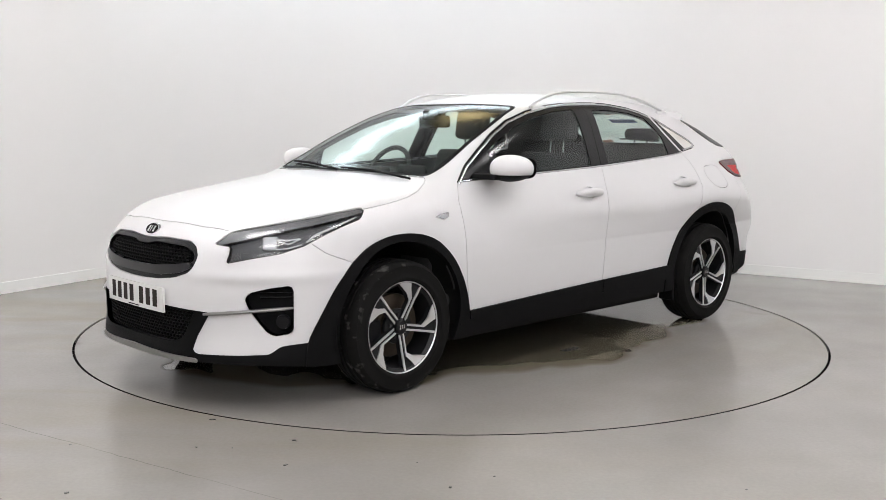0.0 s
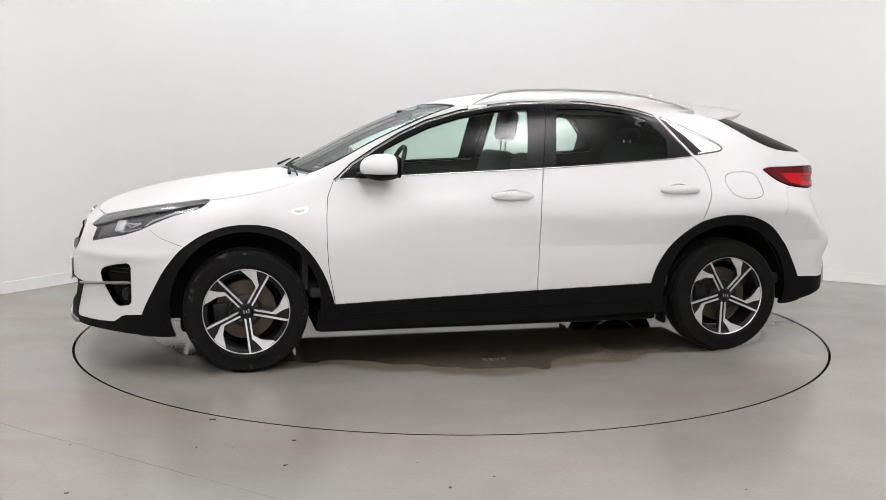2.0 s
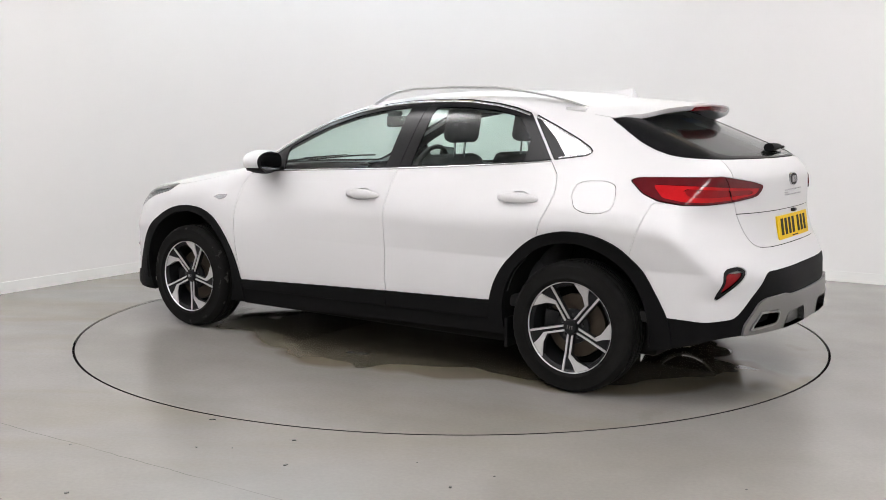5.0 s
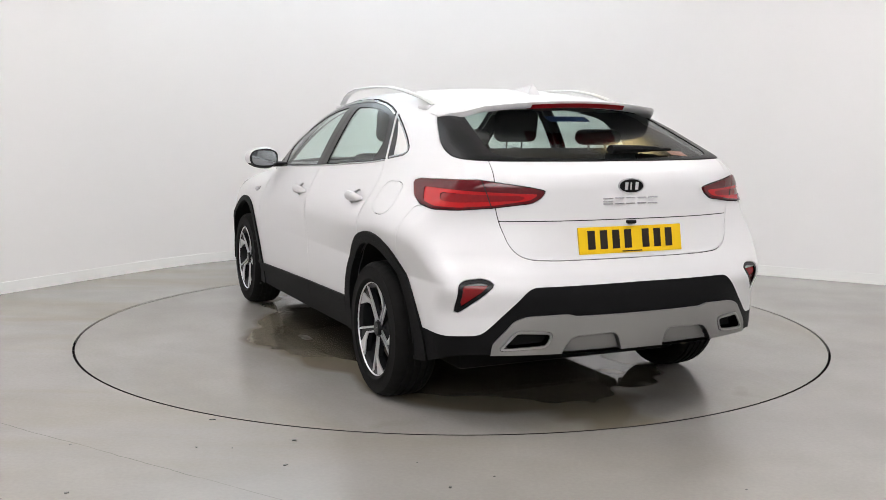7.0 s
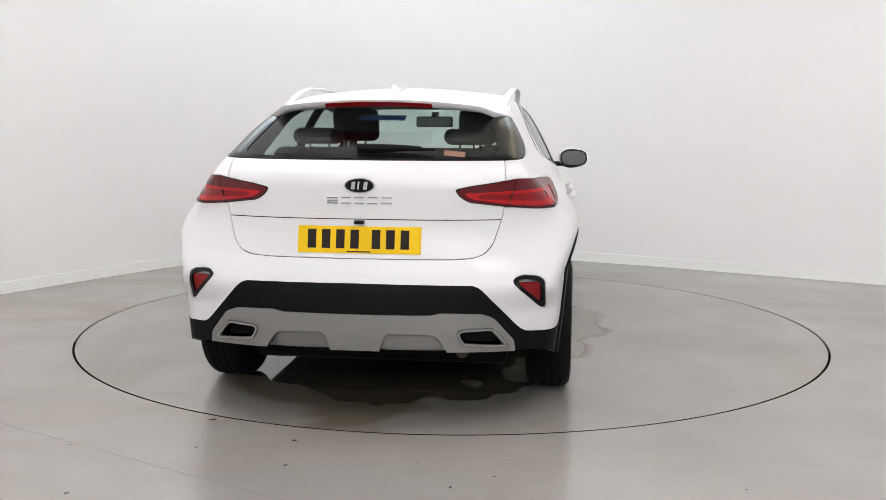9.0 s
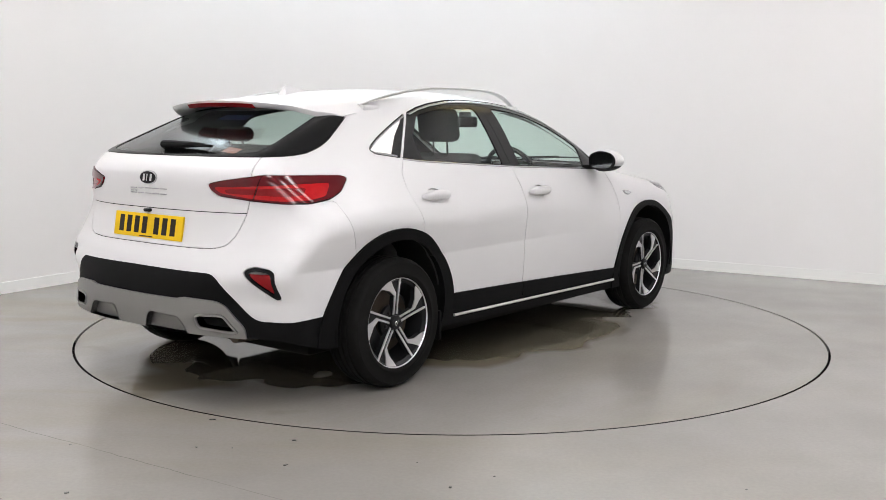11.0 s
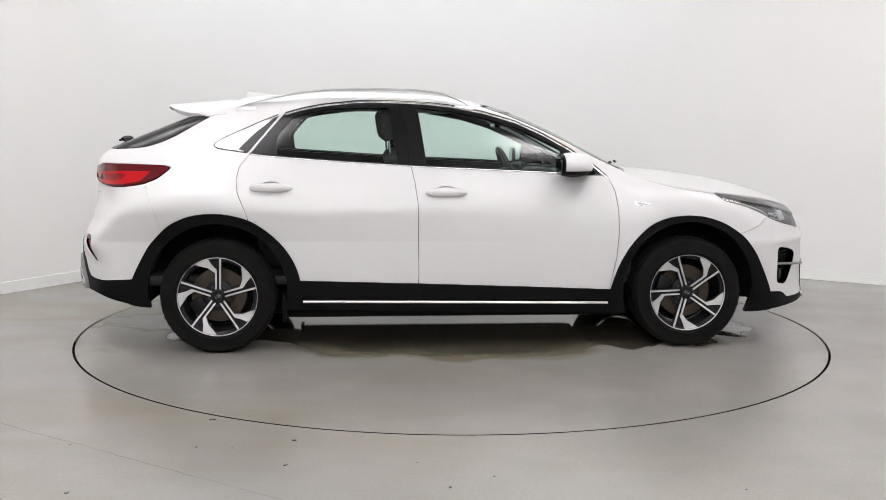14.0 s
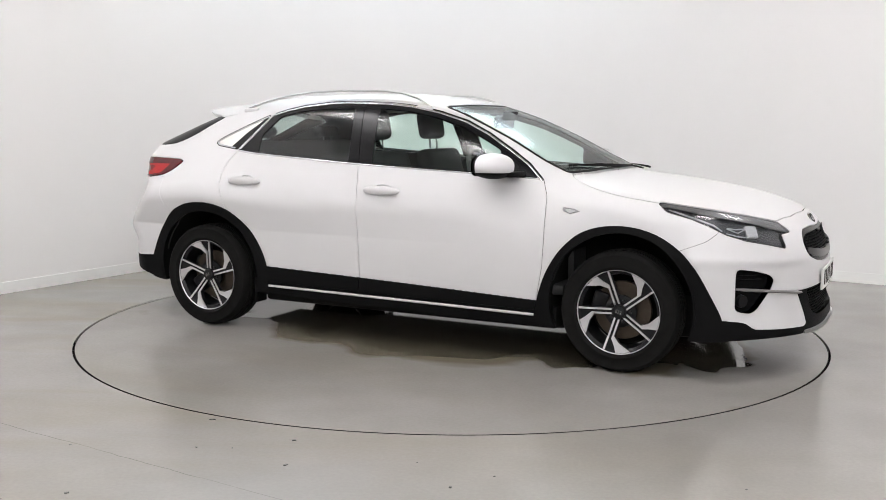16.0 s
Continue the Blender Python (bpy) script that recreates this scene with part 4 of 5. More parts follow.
        pane, frame_part, _ = take(region("side", glass, r=0.02), 0, hole)
        for p in pair("window", pane, GLASS, doors, "clear side window glass", push=-0.006, hem=0):
            p.visible_shadow = False
        pair("window_frame", frame_part, GLOSS_BLACK, doors, push=-0.003, hem=0.01)
        pair("window_seal", ring, GLOSS_BLACK, doors, push=-0.003, hem=0.006)
        pair("handle_cup", cups, PAINT, doors, push=-0.011, hem=-0.011)
        front = name == "front_door"
        crown = outline[0:9] if front else outline[0:6]
        x0, x1 = (0.845, -0.258) if front else (-0.262, -1.150)
        belt = [(x0 + (x1 - x0) * i / 24, belt_z(x0 + (x1 - x0) * i / 24)) for i in range(25)]
        for i, door in enumerate(doors):
            s = -1 if side_names[i] else 1
            moulding("door_gap", offset_line(crown, -0.001), 0.006, 0.0012, SEAM, door, s)
            moulding("window_trim", offset_line(crown, -0.0105), 0.0125, 0.003, CHROME, door, s, "chrome line over the window")
            moulding("belt_seal", offset_line(belt, 0.0065), 0.006, 0.002, BLACK_PLASTIC, door, s)
            moulding("belt_trim", belt, 0.0095, 0.004, CHROME, door, s, "chrome strip under the window")
        pair("door_cladding", clad, BLACK_PLASTIC, doors, push=0.012, hem=0.02)
    # fixed rear quarter behind the doors
    T, _, s = take(region("side", QUARTER, lambda P: flank(P), r=0.008), 0.002)
    seams.append(s)
    silver, black, _ = take(region("side", QUARTER_SILVER, r=0.01), 0, T)
    quarter = pair("quarter_panel", black, GLOSS_BLACK, push=-0.002)
    pair("quarter_trim", silver, SATIN, quarter, "satin silver quarter trim", push=-0.002, hem=0.0)
    for i, panel in enumerate(quarter):
        moulding("quarter_gap", rounded(QUARTER, r=0.02)[5:30], 0.005, 0.0012, SEAM, panel, -1 if side_names[i] else 1)
        moulding("window_trim", offset_line(rounded(QUARTER, r=0.02)[5:-5], -0.007), 0.010, 0.002, CHROME, panel, -1 if side_names[i] else 1, "chrome line round the quarter panel")
    T, _, s = take(region("side", FUEL_FLAP, lambda P: 0.6 - P[:, 1], r=0.02), 0.0016)
    shell_part("fuel_flap", shell.P, T, PAINT, car, "round-cornered painted fuel flap")
    shell_part("flap_gap", shell.P, s, SEAM, car, push=-0.006, hem=0)
    shell_part("rear_wing", shell.P, np.concatenate([T, s]), PAINT, car, flip=True, hem=0)
    # sills below the doors
    T, _, _ = take(region("side", SILL, lambda P: 0.5 - P[:, 1]))
    pair("side_sill", T, BLACK_PLASTIC, push=0.004, hem=0.03)
    # bumpers
    T, _, s = take(region("side", BUMPER_FRONT), 0.0011)
    seams.append(s)
    black, T, _ = take(region("front_corner", FRONT_BLACK), 0, T)
    grille, T, _ = take(region("end", GRILLE, r=0.015), 0.0012, T)
    vent, T, _ = take(region("front_corner", VENT, lambda P: 0.4 - P[:, 1], r=0.012), 0.0012, T)
    bumper = middle("front_bumper", T, PAINT, hem=0.018)
    pair("corner_vent", vent, BLACK_PLASTIC, (bumper, bumper), push=-0.045, hem=-0.045)
    opening, surround, _ = take(region("end", GRILLE_MESH, r=0.02), 0, grille)
    bow, surround, _ = take(region("end", GRILLE_BOW, r=0.01), 0, surround)
    g = middle("grille", surround, GLOSS_BLACK, push=-0.006, hem=0.03, label="gloss black grille with honeycomb mesh")
    middle("grille_bow", bow, DARK_CHROME, g, push=0.002, hem=0.02)
    middle("grille_back", opening, UNDER, g, push=-0.05, hem=-0.05)
    skid, black, _ = take(lambda P: np.maximum(np.maximum(P[:, 2] - (0.250 - 0.03 * P[:, 1]), 0.5 * (P[:, 1] - 0.44)), 1.9 - P[:, 0]), 0, black)
    opening, black, _ = take(region("end", LOWER_MESH, lambda P: 1.9 - P[:, 0], r=0.02), 0, black)
    lip = middle("lower_bumper", black, BLACK_PLASTIC, bumper, push=0.004, hem=0.03)
    middle("lower_grille_back", opening, UNDER, bumper, push=-0.05, hem=-0.055)
    middle("skid_plate", skid, SILVER, bumper, "silver front skid plate", push=0.014, hem=0.03)
    T, _, s = take(region("side", BUMPER_REAR), 0.0009)
    seams.append(s)
    black, T, _ = take(region("end", REAR_BLACK, lambda P: P[:, 0] + 1.7, r=0.02), 0, T)
    refl, T, _ = take(region("end", REFLECTOR, lambda P: P[:, 0] + 1.7, r=0.012), 0.0012, T)
    bumper_r = middle("rear_bumper", T, PAINT, hem=0.018)
    lens, bezel, _ = take(lambda P: region("end", REFLECTOR)(P) + 0.016, 0, refl)
    bz = pair("reflector", bezel, GLOSS_BLACK, (bumper_r, bumper_r), push=-0.004, hem=0.0)
    white, red, _ = take(lambda P: 0.622 - P[:, 2], 0, lens)
    pair("reflector_lens", red, RED_DEEP, bz, push=-0.012, hem=-0.008)
    pair("reversing_lens", white, LAMP_GREY, bz, push=-0.012, hem=-0.008)
    skid, black, _ = take(region("end", REAR_SKID, lambda P: P[:, 0] + 1.7, r=0.012), 0, black)
    middle("lower_rear_bumper", black, BLACK_PLASTIC, bumper_r, push=0.002, hem=0.03)
    tail, skid, _ = take(region("end", EXHAUST, r=0.012), 0.0012, skid)
    scoop, skid, _ = take(region("end", [(0.382, 0.30), (0.378, 0.34), (0.344, 0.391), (0.321, 0.409), (0.14, 0.415), (0.121, 0.395), (0.103, 0.343), (0.10, 0.30)], r=0.02), 0, skid)
    pair("skid_scoop", scoop, SILVER, (bumper_r, bumper_r), push=-0.014, hem=-0.032)
    middle("rear_skid_plate", skid, SILVER, bumper_r, "silver-painted rear skid plate", push=0.016, hem=0.03)
    hole, rim_t, _ = take(lambda P: region("end", EXHAUST, r=0.012)(P) + 0.011, 0.0012, tail)
    fin = pair("exhaust_trim", rim_t, SATIN_DARK, (bumper_r, bumper_r), "chrome-framed exhaust finisher", push=0.020, hem=0.03)
    pair("exhaust_mouth", hole, UNDER, fin, push=-0.03, hem=-0.045)
    # all that is left: roof, pillars and wings
    middle("body_side", shell.T, PAINT, hem=0.014)
    middle("panel_gap", np.concatenate(seams), SEAM, push=-0.007, hem=0)


LENS_CLEAR = glass_material("lamp_cover", (0.93, 0.94, 0.95), low=0.05)
LAMP_DARK = material("lamp_bezel", (0.055, 0.057, 0.062), 0.4, metal=0.1, vary=0.3, scale=40)
LAMP_GREY = material("lamp_reflector", (0.27, 0.27, 0.27), 0.4, metal=0.2, vary=0.2, scale=50)
LAMP_BROW = material("lamp_brow", (0.115, 0.115, 0.118), 0.35, metal=0.2, vary=0.2, scale=50)
LAMP_SILVER = material("lamp_silver", (0.42, 0.43, 0.445), 0.35, metal=0.3, vary=0.05)
RED_SMOKE = material("smoked_red", (0.085, 0.005, 0.008), 0.12, spec=0.35, vary=0.2, scale=30)
RED_BRIGHT = material("bright_red", (0.40, 0.007, 0.010), 0.12, spec=0.35, vary=0.15, scale=60)
RED_DEEP = material("deep_red", (0.20, 0.006, 0.009), 0.15, spec=0.3, vary=0.2, scale=60)
SATIN = material("satin_silver", (0.70, 0.69, 0.67), 0.32, metal=0.7, vary=0.04)
SATIN_DARK = material("satin_chrome", (0.36, 0.36, 0.36), 0.3, metal=0.9, vary=0.05)
DARK_CHROME = material("dark_chrome", (0.055, 0.055, 0.058), 0.28, metal=1.0, vary=0.1)

build_shell()


# ---- the car's fittings ----
def flank_y(x, z):
    return float(solve_shell(np.array([[x, 0.0, z]]), np.array([[0.0, 1.0, 0.0]]), 1.3)[0, 1])


def end_x(y, z, sign):
    return float(solve_shell(np.array([[0.0, y, z]]), np.array([[float(sign), 0.0, 0.0]]), 2.6)[0, 0])


def top_z(x, y):
    return float(solve_shell(np.array([[x, y, 0.5]]), np.array([[0.0, 0.0, 1.0]]), 1.3)[0, 2])


def lathe(bm, profile, n=96, bump=None):
    """Turns (radius, y) pairs round the y axis."""
    rings = []
    for i in range(n):
        a = 2 * math.pi * i / n
        rings.append([bm.verts.new(((r + (bump(i, k) if bump else 0)) * math.cos(a), y, (r + (bump(i, k) if bump else 0)) * math.sin(a))) for k, (r, y) in enumerate(profile)])
    for i in range(n):
        a, b = rings[i], rings[(i + 1) % n]
        for k in range(len(profile) - 1):
            bm.faces.new((a[k], a[k + 1], b[k + 1], b[k]))


def prism(bm, pts, place, d0, d1):
    """A flat outline of (u, v) between two depths, put in space by place(u, v, d)."""
    a = [bm.verts.new(place(u, v, d0)) for u, v in pts]
    b = [bm.verts.new(place(u, v, d1)) for u, v in pts]
    n = len(pts)
    bm.faces.new(a)
    bm.faces.new(b[::-1])
    for i in range(n):
        bm.faces.new((a[i], b[i], b[(i + 1) % n], a[(i + 1) % n]))


def tube(bm, pts, radius, n=10, flat=1.0):
    """A round bar along points; radius is a number or one for each point."""
    rings = []
    for i, p in enumerate(pts):
        a, b = Vector(pts[max(i - 1, 0)]), Vector(pts[min(i + 1, len(pts) - 1)])
        t = (b - a).normalized()
        up = Vector((0, 0, 1)) if abs(t.z) < 0.9 else Vector((1, 0, 0))
        s = t.cross(up).normalized()
        u = s.cross(t)
        r = radius[i] if isinstance(radius, (list, tuple)) else radius
        rings.append([bm.verts.new(Vector(p) + s * r * math.cos(2 * math.pi * k / n) + u * r * flat * math.sin(2 * math.pi * k / n)) for k in range(n)])
    for a, b in zip(rings, rings[1:]):
        for k in range(n):
            bm.faces.new((a[k], a[(k + 1) % n], b[(k + 1) % n], b[k]))
    bm.faces.new(rings[0][::-1])
    bm.faces.new(rings[-1])


def build_wheel(loc, spin, turn, rubber):
    bm = bmesh.new()
    K = 1.03
    lathe(bm, [(0.212, -0.09), (0.196, -0.07), (0.190, 0.03), (0.198, 0.075), (0.212, 0.088)], 72)
    wheel = part("wheel", bm, RIM_DARK, car, "grey and machined five-spoke alloy wheel")
    wheel.matrix_basis = pose(*loc, 0, 0, turn) @ pose(0, 0, 0, 0, spin, 0)
    bm = bmesh.new()
    prof = [(0.206, -0.088), (0.222, -0.100), (0.262, -0.107), (0.300, -0.100), (0.314, -0.088), (0.322, -0.074), (0.325, -0.056), (0.317, -0.054), (0.317, -0.046), (0.326, -0.044),
            (0.327, -0.022), (0.318, -0.020), (0.318, -0.012), (0.327, -0.010), (0.327, 0.010), (0.318, 0.012), (0.318, 0.020), (0.327, 0.022), (0.326, 0.044), (0.317, 0.046), (0.317, 0.054),
            (0.325, 0.056), (0.322, 0.074), (0.314, 0.088), (0.305, 0.097), (0.299, 0.101), (0.297, 0.1005), (0.262, 0.107), (0.240, 0.105), (0.238, 0.1065), (0.230, 0.1055), (0.222, 0.100), (0.212, 0.092), (0.206, 0.086)]
    prof = [(0.212 + (r - 0.206) * 0.1055 / 0.121, y) for r, y in prof]
    shoulder = {4, 5, 6, 21, 22, 23}
    lathe(bm, prof, 144, lambda i, k: -0.002 if k in shoulder and i % 3 == 0 else 0.0)
    part("tyre", bm, rubber, wheel, "black rubber tyre with dusty sidewall", angle=50)
    bm = bmesh.new()
    lathe(bm, [(r * K, y) for r, y in ((0.2165, 0.086), (0.2155, 0.093), (0.2115, 0.0940), (0.2085, 0.091), (0.206, 0.080))], 96)
    part("rim_lip", bm, RIM_CUT, wheel)
    # dish: face height over radius
    face = lambda r: 0.070 + 0.018 * min(1, r / 0.2) ** 2
    for k in range(5):
        a0 = 2 * math.pi * k / 5

        def place(u, v, d, a0=a0):
            # u sideways, v outward along the spoke
            u, v = -u * K, v * K
            c, s = math.cos(a0), math.sin(a0)
            return (u * c - v * s, face(math.hypot(u, v)) + d, -(u * s + v * c))
        bm = bmesh.new()
        prism(bm, [(-0.017, 0.020), (0.017, 0.020), (0.017, 0.125), (0.052, 0.150), (0.124, 0.168), (0.104, 0.184), (0.051, 0.204), (0.0, 0.210), (-0.018, 0.208), (-0.0165, 0.12)], place, -0.030, -0.006)
        spoke = part("spoke", bm, RIM_DARK, wheel, angle=30)
        bm = bmesh.new()
        prism(bm, [(-0.0155, 0.036), (-0.0065, 0.040), (-0.0060, 0.12), (-0.0055, 0.209), (-0.0160, 0.208), (-0.0150, 0.12)], place, -0.0065, 0.0)
        part("machined_edge", bm, RIM_CUT, spoke, angle=30)
        bm = bmesh.new()
        prism(bm, [(0.0065, 0.040), (0.0155, 0.036), (0.0160, 0.126), (0.051, 0.151), (0.125, 0.169), (0.105, 0.184), (0.054, 0.2035), (0.034, 0.172), (0.0075, 0.142)], place, -0.0065, 0.0)
        part("machined_edge", bm, RIM_CUT, spoke, angle=30)
        b0 = a0 + math.pi / 5
        bm = bmesh.new()
        lathe(bm, [(0.0, 0.075), (0.0075, 0.075), (0.0085, 0.07), (0.0085, 0.04)], 12)
        bmesh.ops.translate(bm, vec=(0.056 * math.sin(b0), -0.012, -0.056 * math.cos(b0)), verts=bm.verts[:])
        part("wheel_nut", bm, DARK_CHROME, wheel)
    bm = bmesh.new()
    lathe(bm, [(0.085, 0.035), (0.083, 0.050), (0.060, 0.056), (0.036, 0.058), (0.034, 0.078), (0.030, 0.082), (0.0, 0.083)], 48)
    cap = part("hub", bm, RIM_DARK, wheel)
    bm = bmesh.new()
    for dx in (-0.012, 0.0, 0.012):
        box(bm, dx - 0.003, dx + 0.003, 0.082, 0.0845, -0.009, 0.009, 0.0008, 1)
    part("hub_emblem", bm, CHROME, cap, "small silver bars as an emblem")
    bm = bmesh.new()
    lathe(bm, [(0.0, 0.028), (0.075, 0.028), (0.078, 0.012), (0.15, 0.012), (0.152, 0.008), (0.152, -0.012), (0.0, -0.012)], 64)
    part("brake_disc", bm, DISC, wheel)
    bm = bmesh.new()
    box(bm, 0.085, 0.165, -0.03, 0.034, -0.055, 0.055, 0.012, 2)
    part("brake_caliper", bm, RIM_DARK, wheel)
    bm = bmesh.new()
    bmesh.ops.create_cone(bm, cap_ends=True, segments=48, radius1=0.19, radius2=0.19, depth=0.01, matrix=pose(0, -0.07, 0, 90))
    part("back_plate", bm, UNDER, wheel)


def build_wheels():
    build_wheel((1.325, 0.757, 0.317), 7, 0, RUBBER_SCUFFED)
    build_wheel((-1.325, 0.785, 0.317), -5, 0, RUBBER)
    build_wheel((1.325, -0.757, 0.317), -17, 180, RUBBER)
    build_wheel((-1.325, -0.785, 0.317), 34, 180, RUBBER)
    for x in (1.325, -1.325):
        for s in (1, -1):
            bm = bmesh.new()
            n = 40
            rows = []
            for i in range(n + 1):
                a = math.pi * (-0.06 + 1.12 * i / n)
                rows.append([bm.verts.new((x + 0.392 * math.cos(a), s * y, 0.345 + 0.392 * math.sin(a))) for y in (0.50, 0.845)])
            for a, b in zip(rows, rows[1:]):
                bm.faces.new((a[0], a[1], b[1], b[0]))
            bm.faces.new([r[0] for r in rows])
            part("wheel_arch_liner", bm, UNDER, car)
    bm = bmesh.new()
    # the inner box hangs lower to block light from beneath the far sill
    box(bm, -0.96, 0.96, -0.62, 0.62, 0.150, 0.30, 0.02)
    box(bm, -0.96, 0.96, -0.75, 0.75, 0.172, 0.30, 0.02)
    part("underbody", bm, UNDER, car)
    # unseen plain boxes added between the wheels to block light
    for x0, x1, name in ((1.0, 1.66, "front_subframe"), (-1.66, -0.95, "rear_subframe")):
        bm = bmesh.new()
        box(bm, x0, x1, -0.60, 0.60, 0.165, 0.40, 0.03)
        part(name, bm, UNDER, car)
    bm = bmesh.new()
    box(bm, 0.9, 2.08, -0.48, 0.48, 0.22, 0.40, 0.03)
    part("undertray", bm, UNDER, car)
    bm = bmesh.new()
    box(bm, -2.02, -0.9, -0.50, 0.50, 0.30, 0.46, 0.03)
    part("undertray", bm, UNDER, car)
    bm = bmesh.new()
    tube(bm, [(-1.2, -0.35, 0.24), (-1.5, -0.38, 0.26), (-1.95, -0.42, 0.29)], 0.03)
    part("exhaust_pipe", bm, DISC, car)
    for s in (1, -1):
        bm = bmesh.new()
        box(bm, -0.975, -0.955, s * 0.80 - 0.05, s * 0.80 + 0.05, 0.17, 0.32, 0.006)
        part("mud_flap", bm, BLACK_PLASTIC, car)


def build_mirror(s):
    c = Vector((0.634, s * 0.905, 1.045))

    def ball(sx, sy, sz, z0, z1, x0=-1.0, x1=1.0):
        bm = bmesh.new()
        bmesh.ops.create_uvsphere(bm, u_segments=40, v_segments=26, radius=1)
        for v in bm.verts:
            p = v.co
            k = 1 / max(1e-6, (abs(p.x) ** 2.25 + abs(p.y) ** 2.25 + abs(p.z) ** 2.25) ** (1 / 2.25))
            p = p * k
            v.co = Vector((max(p.x, -0.72) * sx * ((1 - 0.22 * p.y * s) if p.x > 0 else 1), p.y * sy, p.z * sz * (1 - 0.16 * p.y * s)))
        for co, no in (((0, 0, z0), (0, 0, -1)), ((0, 0, z1), (0, 0, 1)), ((x0, 0, 0), (-1, 0, 0)), ((x1, 0, 0), (1, 0, 0))):
            g = bm.verts[:] + bm.edges[:] + bm.faces[:]
            bmesh.ops.bisect_plane(bm, geom=g, plane_co=co, plane_no=no, clear_outer=True)
            bmesh.ops.holes_fill(bm, edges=[e for e in bm.edges if e.is_boundary])
        bmesh.ops.translate(bm, vec=c, verts=bm.verts[:])
        return bm
    mirror = part("door_mirror", ball(0.110, 0.100, 0.068, -0.030, 0.2, -0.058), PAINT, car, "white-capped door mirror with black base")
    part("lower_shell", ball(0.108, 0.098, 0.066, -0.2, -0.0315), BLACK_PLASTIC, mirror)
    part("rear_rim", ball(0.110, 0.100, 0.068, -0.030, 0.2, -1.0, -0.059), BLACK_PLASTIC, mirror)
    bm = bmesh.new()
    pts = [(s * 0.078 * math.copysign(abs(math.cos(a)) ** 0.7, math.cos(a)), 0.047 * math.copysign(abs(math.sin(a)) ** 0.7, math.sin(a))) for a in [2 * math.pi * i / 32 for i in range(32)]]
    prism(bm, pts, lambda u, v, d: (c.x - 0.0805 - d, c.y + u, c.z + v + 0.002), 0.0, 0.003)
    part("mirror_glass", bm, MIRROR, mirror, "real mirror glass")
    bm = bmesh.new()
    pts = [(s * 0.088 * math.copysign(abs(math.cos(a)) ** 0.7, math.cos(a)), 0.055 * math.copysign(abs(math.sin(a)) ** 0.7, math.sin(a))) for a in [2 * math.pi * i / 32 for i in range(32)]]
    prism(bm, pts, lambda u, v, d: (c.x - 0.0782 - d, c.y + u, c.z + v + 0.002), 0.0, 0.002)
    part("mirror_bezel", bm, GLOSS_BLACK, mirror)
    bm = bmesh.new()
    y0, y1 = s * 0.735, s * 0.90
    box(bm, 0.60, 0.76, min(y0, y1), max(y0, y1), 0.990, 1.018, 0.010, 2)
    part("mirror_arm", bm, BLACK_PLASTIC, mirror)


def build_handle(s, x0, x1, zc):
    bm = bmesh.new()
    pts, rad = [], []
    n = 14
    for i in range(n + 1):
        t = i / n
        x = x0 + (x1 - x0) * t
        y = flank_y(x, zc) + 0.004 + 0.026 * math.sin(math.pi * min(1, max(0, t))) ** 0.35
        pts.append((x, s * y, zc + 0.004 * math.sin(math.pi * t)))
        rad.append(0.006 + 0.013 * math.sin(math.pi * t) ** 0.5)
    tube(bm, pts, [r * 0.75 for r in rad], 12, flat=1.75)
    part("door_handle", bm, PAINT, car, "painted pull handle")


def build_plate(front):
    plate_mat = PLATE_WHITE if front else PLATE_YELLOW
    bm = bmesh.new()
    zc = 0.478 if front else 0.787
    if front:
        place = lambda u, v, d: (2.243 - 0.10 * u * u + d, u, zc + v)
    else:
        place = lambda u, v, d: (-2.104 + 0.17 * v + 0.05 * u * u - d, -u, zc + v)
    cols, rows = 16, 1
    grid = {}
    for d in (0, 1):
        for i in range(cols + 1):
            for j in range(2):
                grid[d, i, j] = bm.verts.new(place(-0.26 + 0.52 * i / cols, (-0.5 + j) * 0.111, -0.006 + 0.010 * d))
    for i in range(cols):
        bm.faces.new((grid[1, i, 0], grid[1, i + 1, 0], grid[1, i + 1, 1], grid[1, i, 1]))
        bm.faces.new((grid[0, i, 0], grid[0, i, 1], grid[0, i + 1, 1], grid[0, i + 1, 0]))
        for j in (0, 1):
            bm.faces.new((grid[0, i, j], grid[0, i + 1, j], grid[1, i + 1, j], grid[1, i, j]))
    for i in (0, cols):
        bm.faces.new((grid[0, i, 0], grid[0, i, 1], grid[1, i, 1], grid[1, i, 0]))
    plate = part("number_plate", bm, plate_mat, car, "white front number plate" if front else "yellow rear number plate")
    x = -0.222
    for k in range(7):
        bm = bmesh.new()
        prism(bm, [(x + 0.004, -0.036), (x + 0.040, -0.036), (x + 0.040, 0.042), (x + 0.004, 0.042)], place, 0.003, 0.0052)
        part("bar", bm, PLATE_BLACK, plate)
        x += 0.0605 + (0.030 if k == 3 else 0)
    bm = bmesh.new()
    prism(bm, [(-0.05, -0.051), (0.05, -0.051), (0.05, -0.046), (-0.05, -0.046)], place, 0.003, 0.005)
    part("maker_line", bm, PLATE_BLACK, plate)


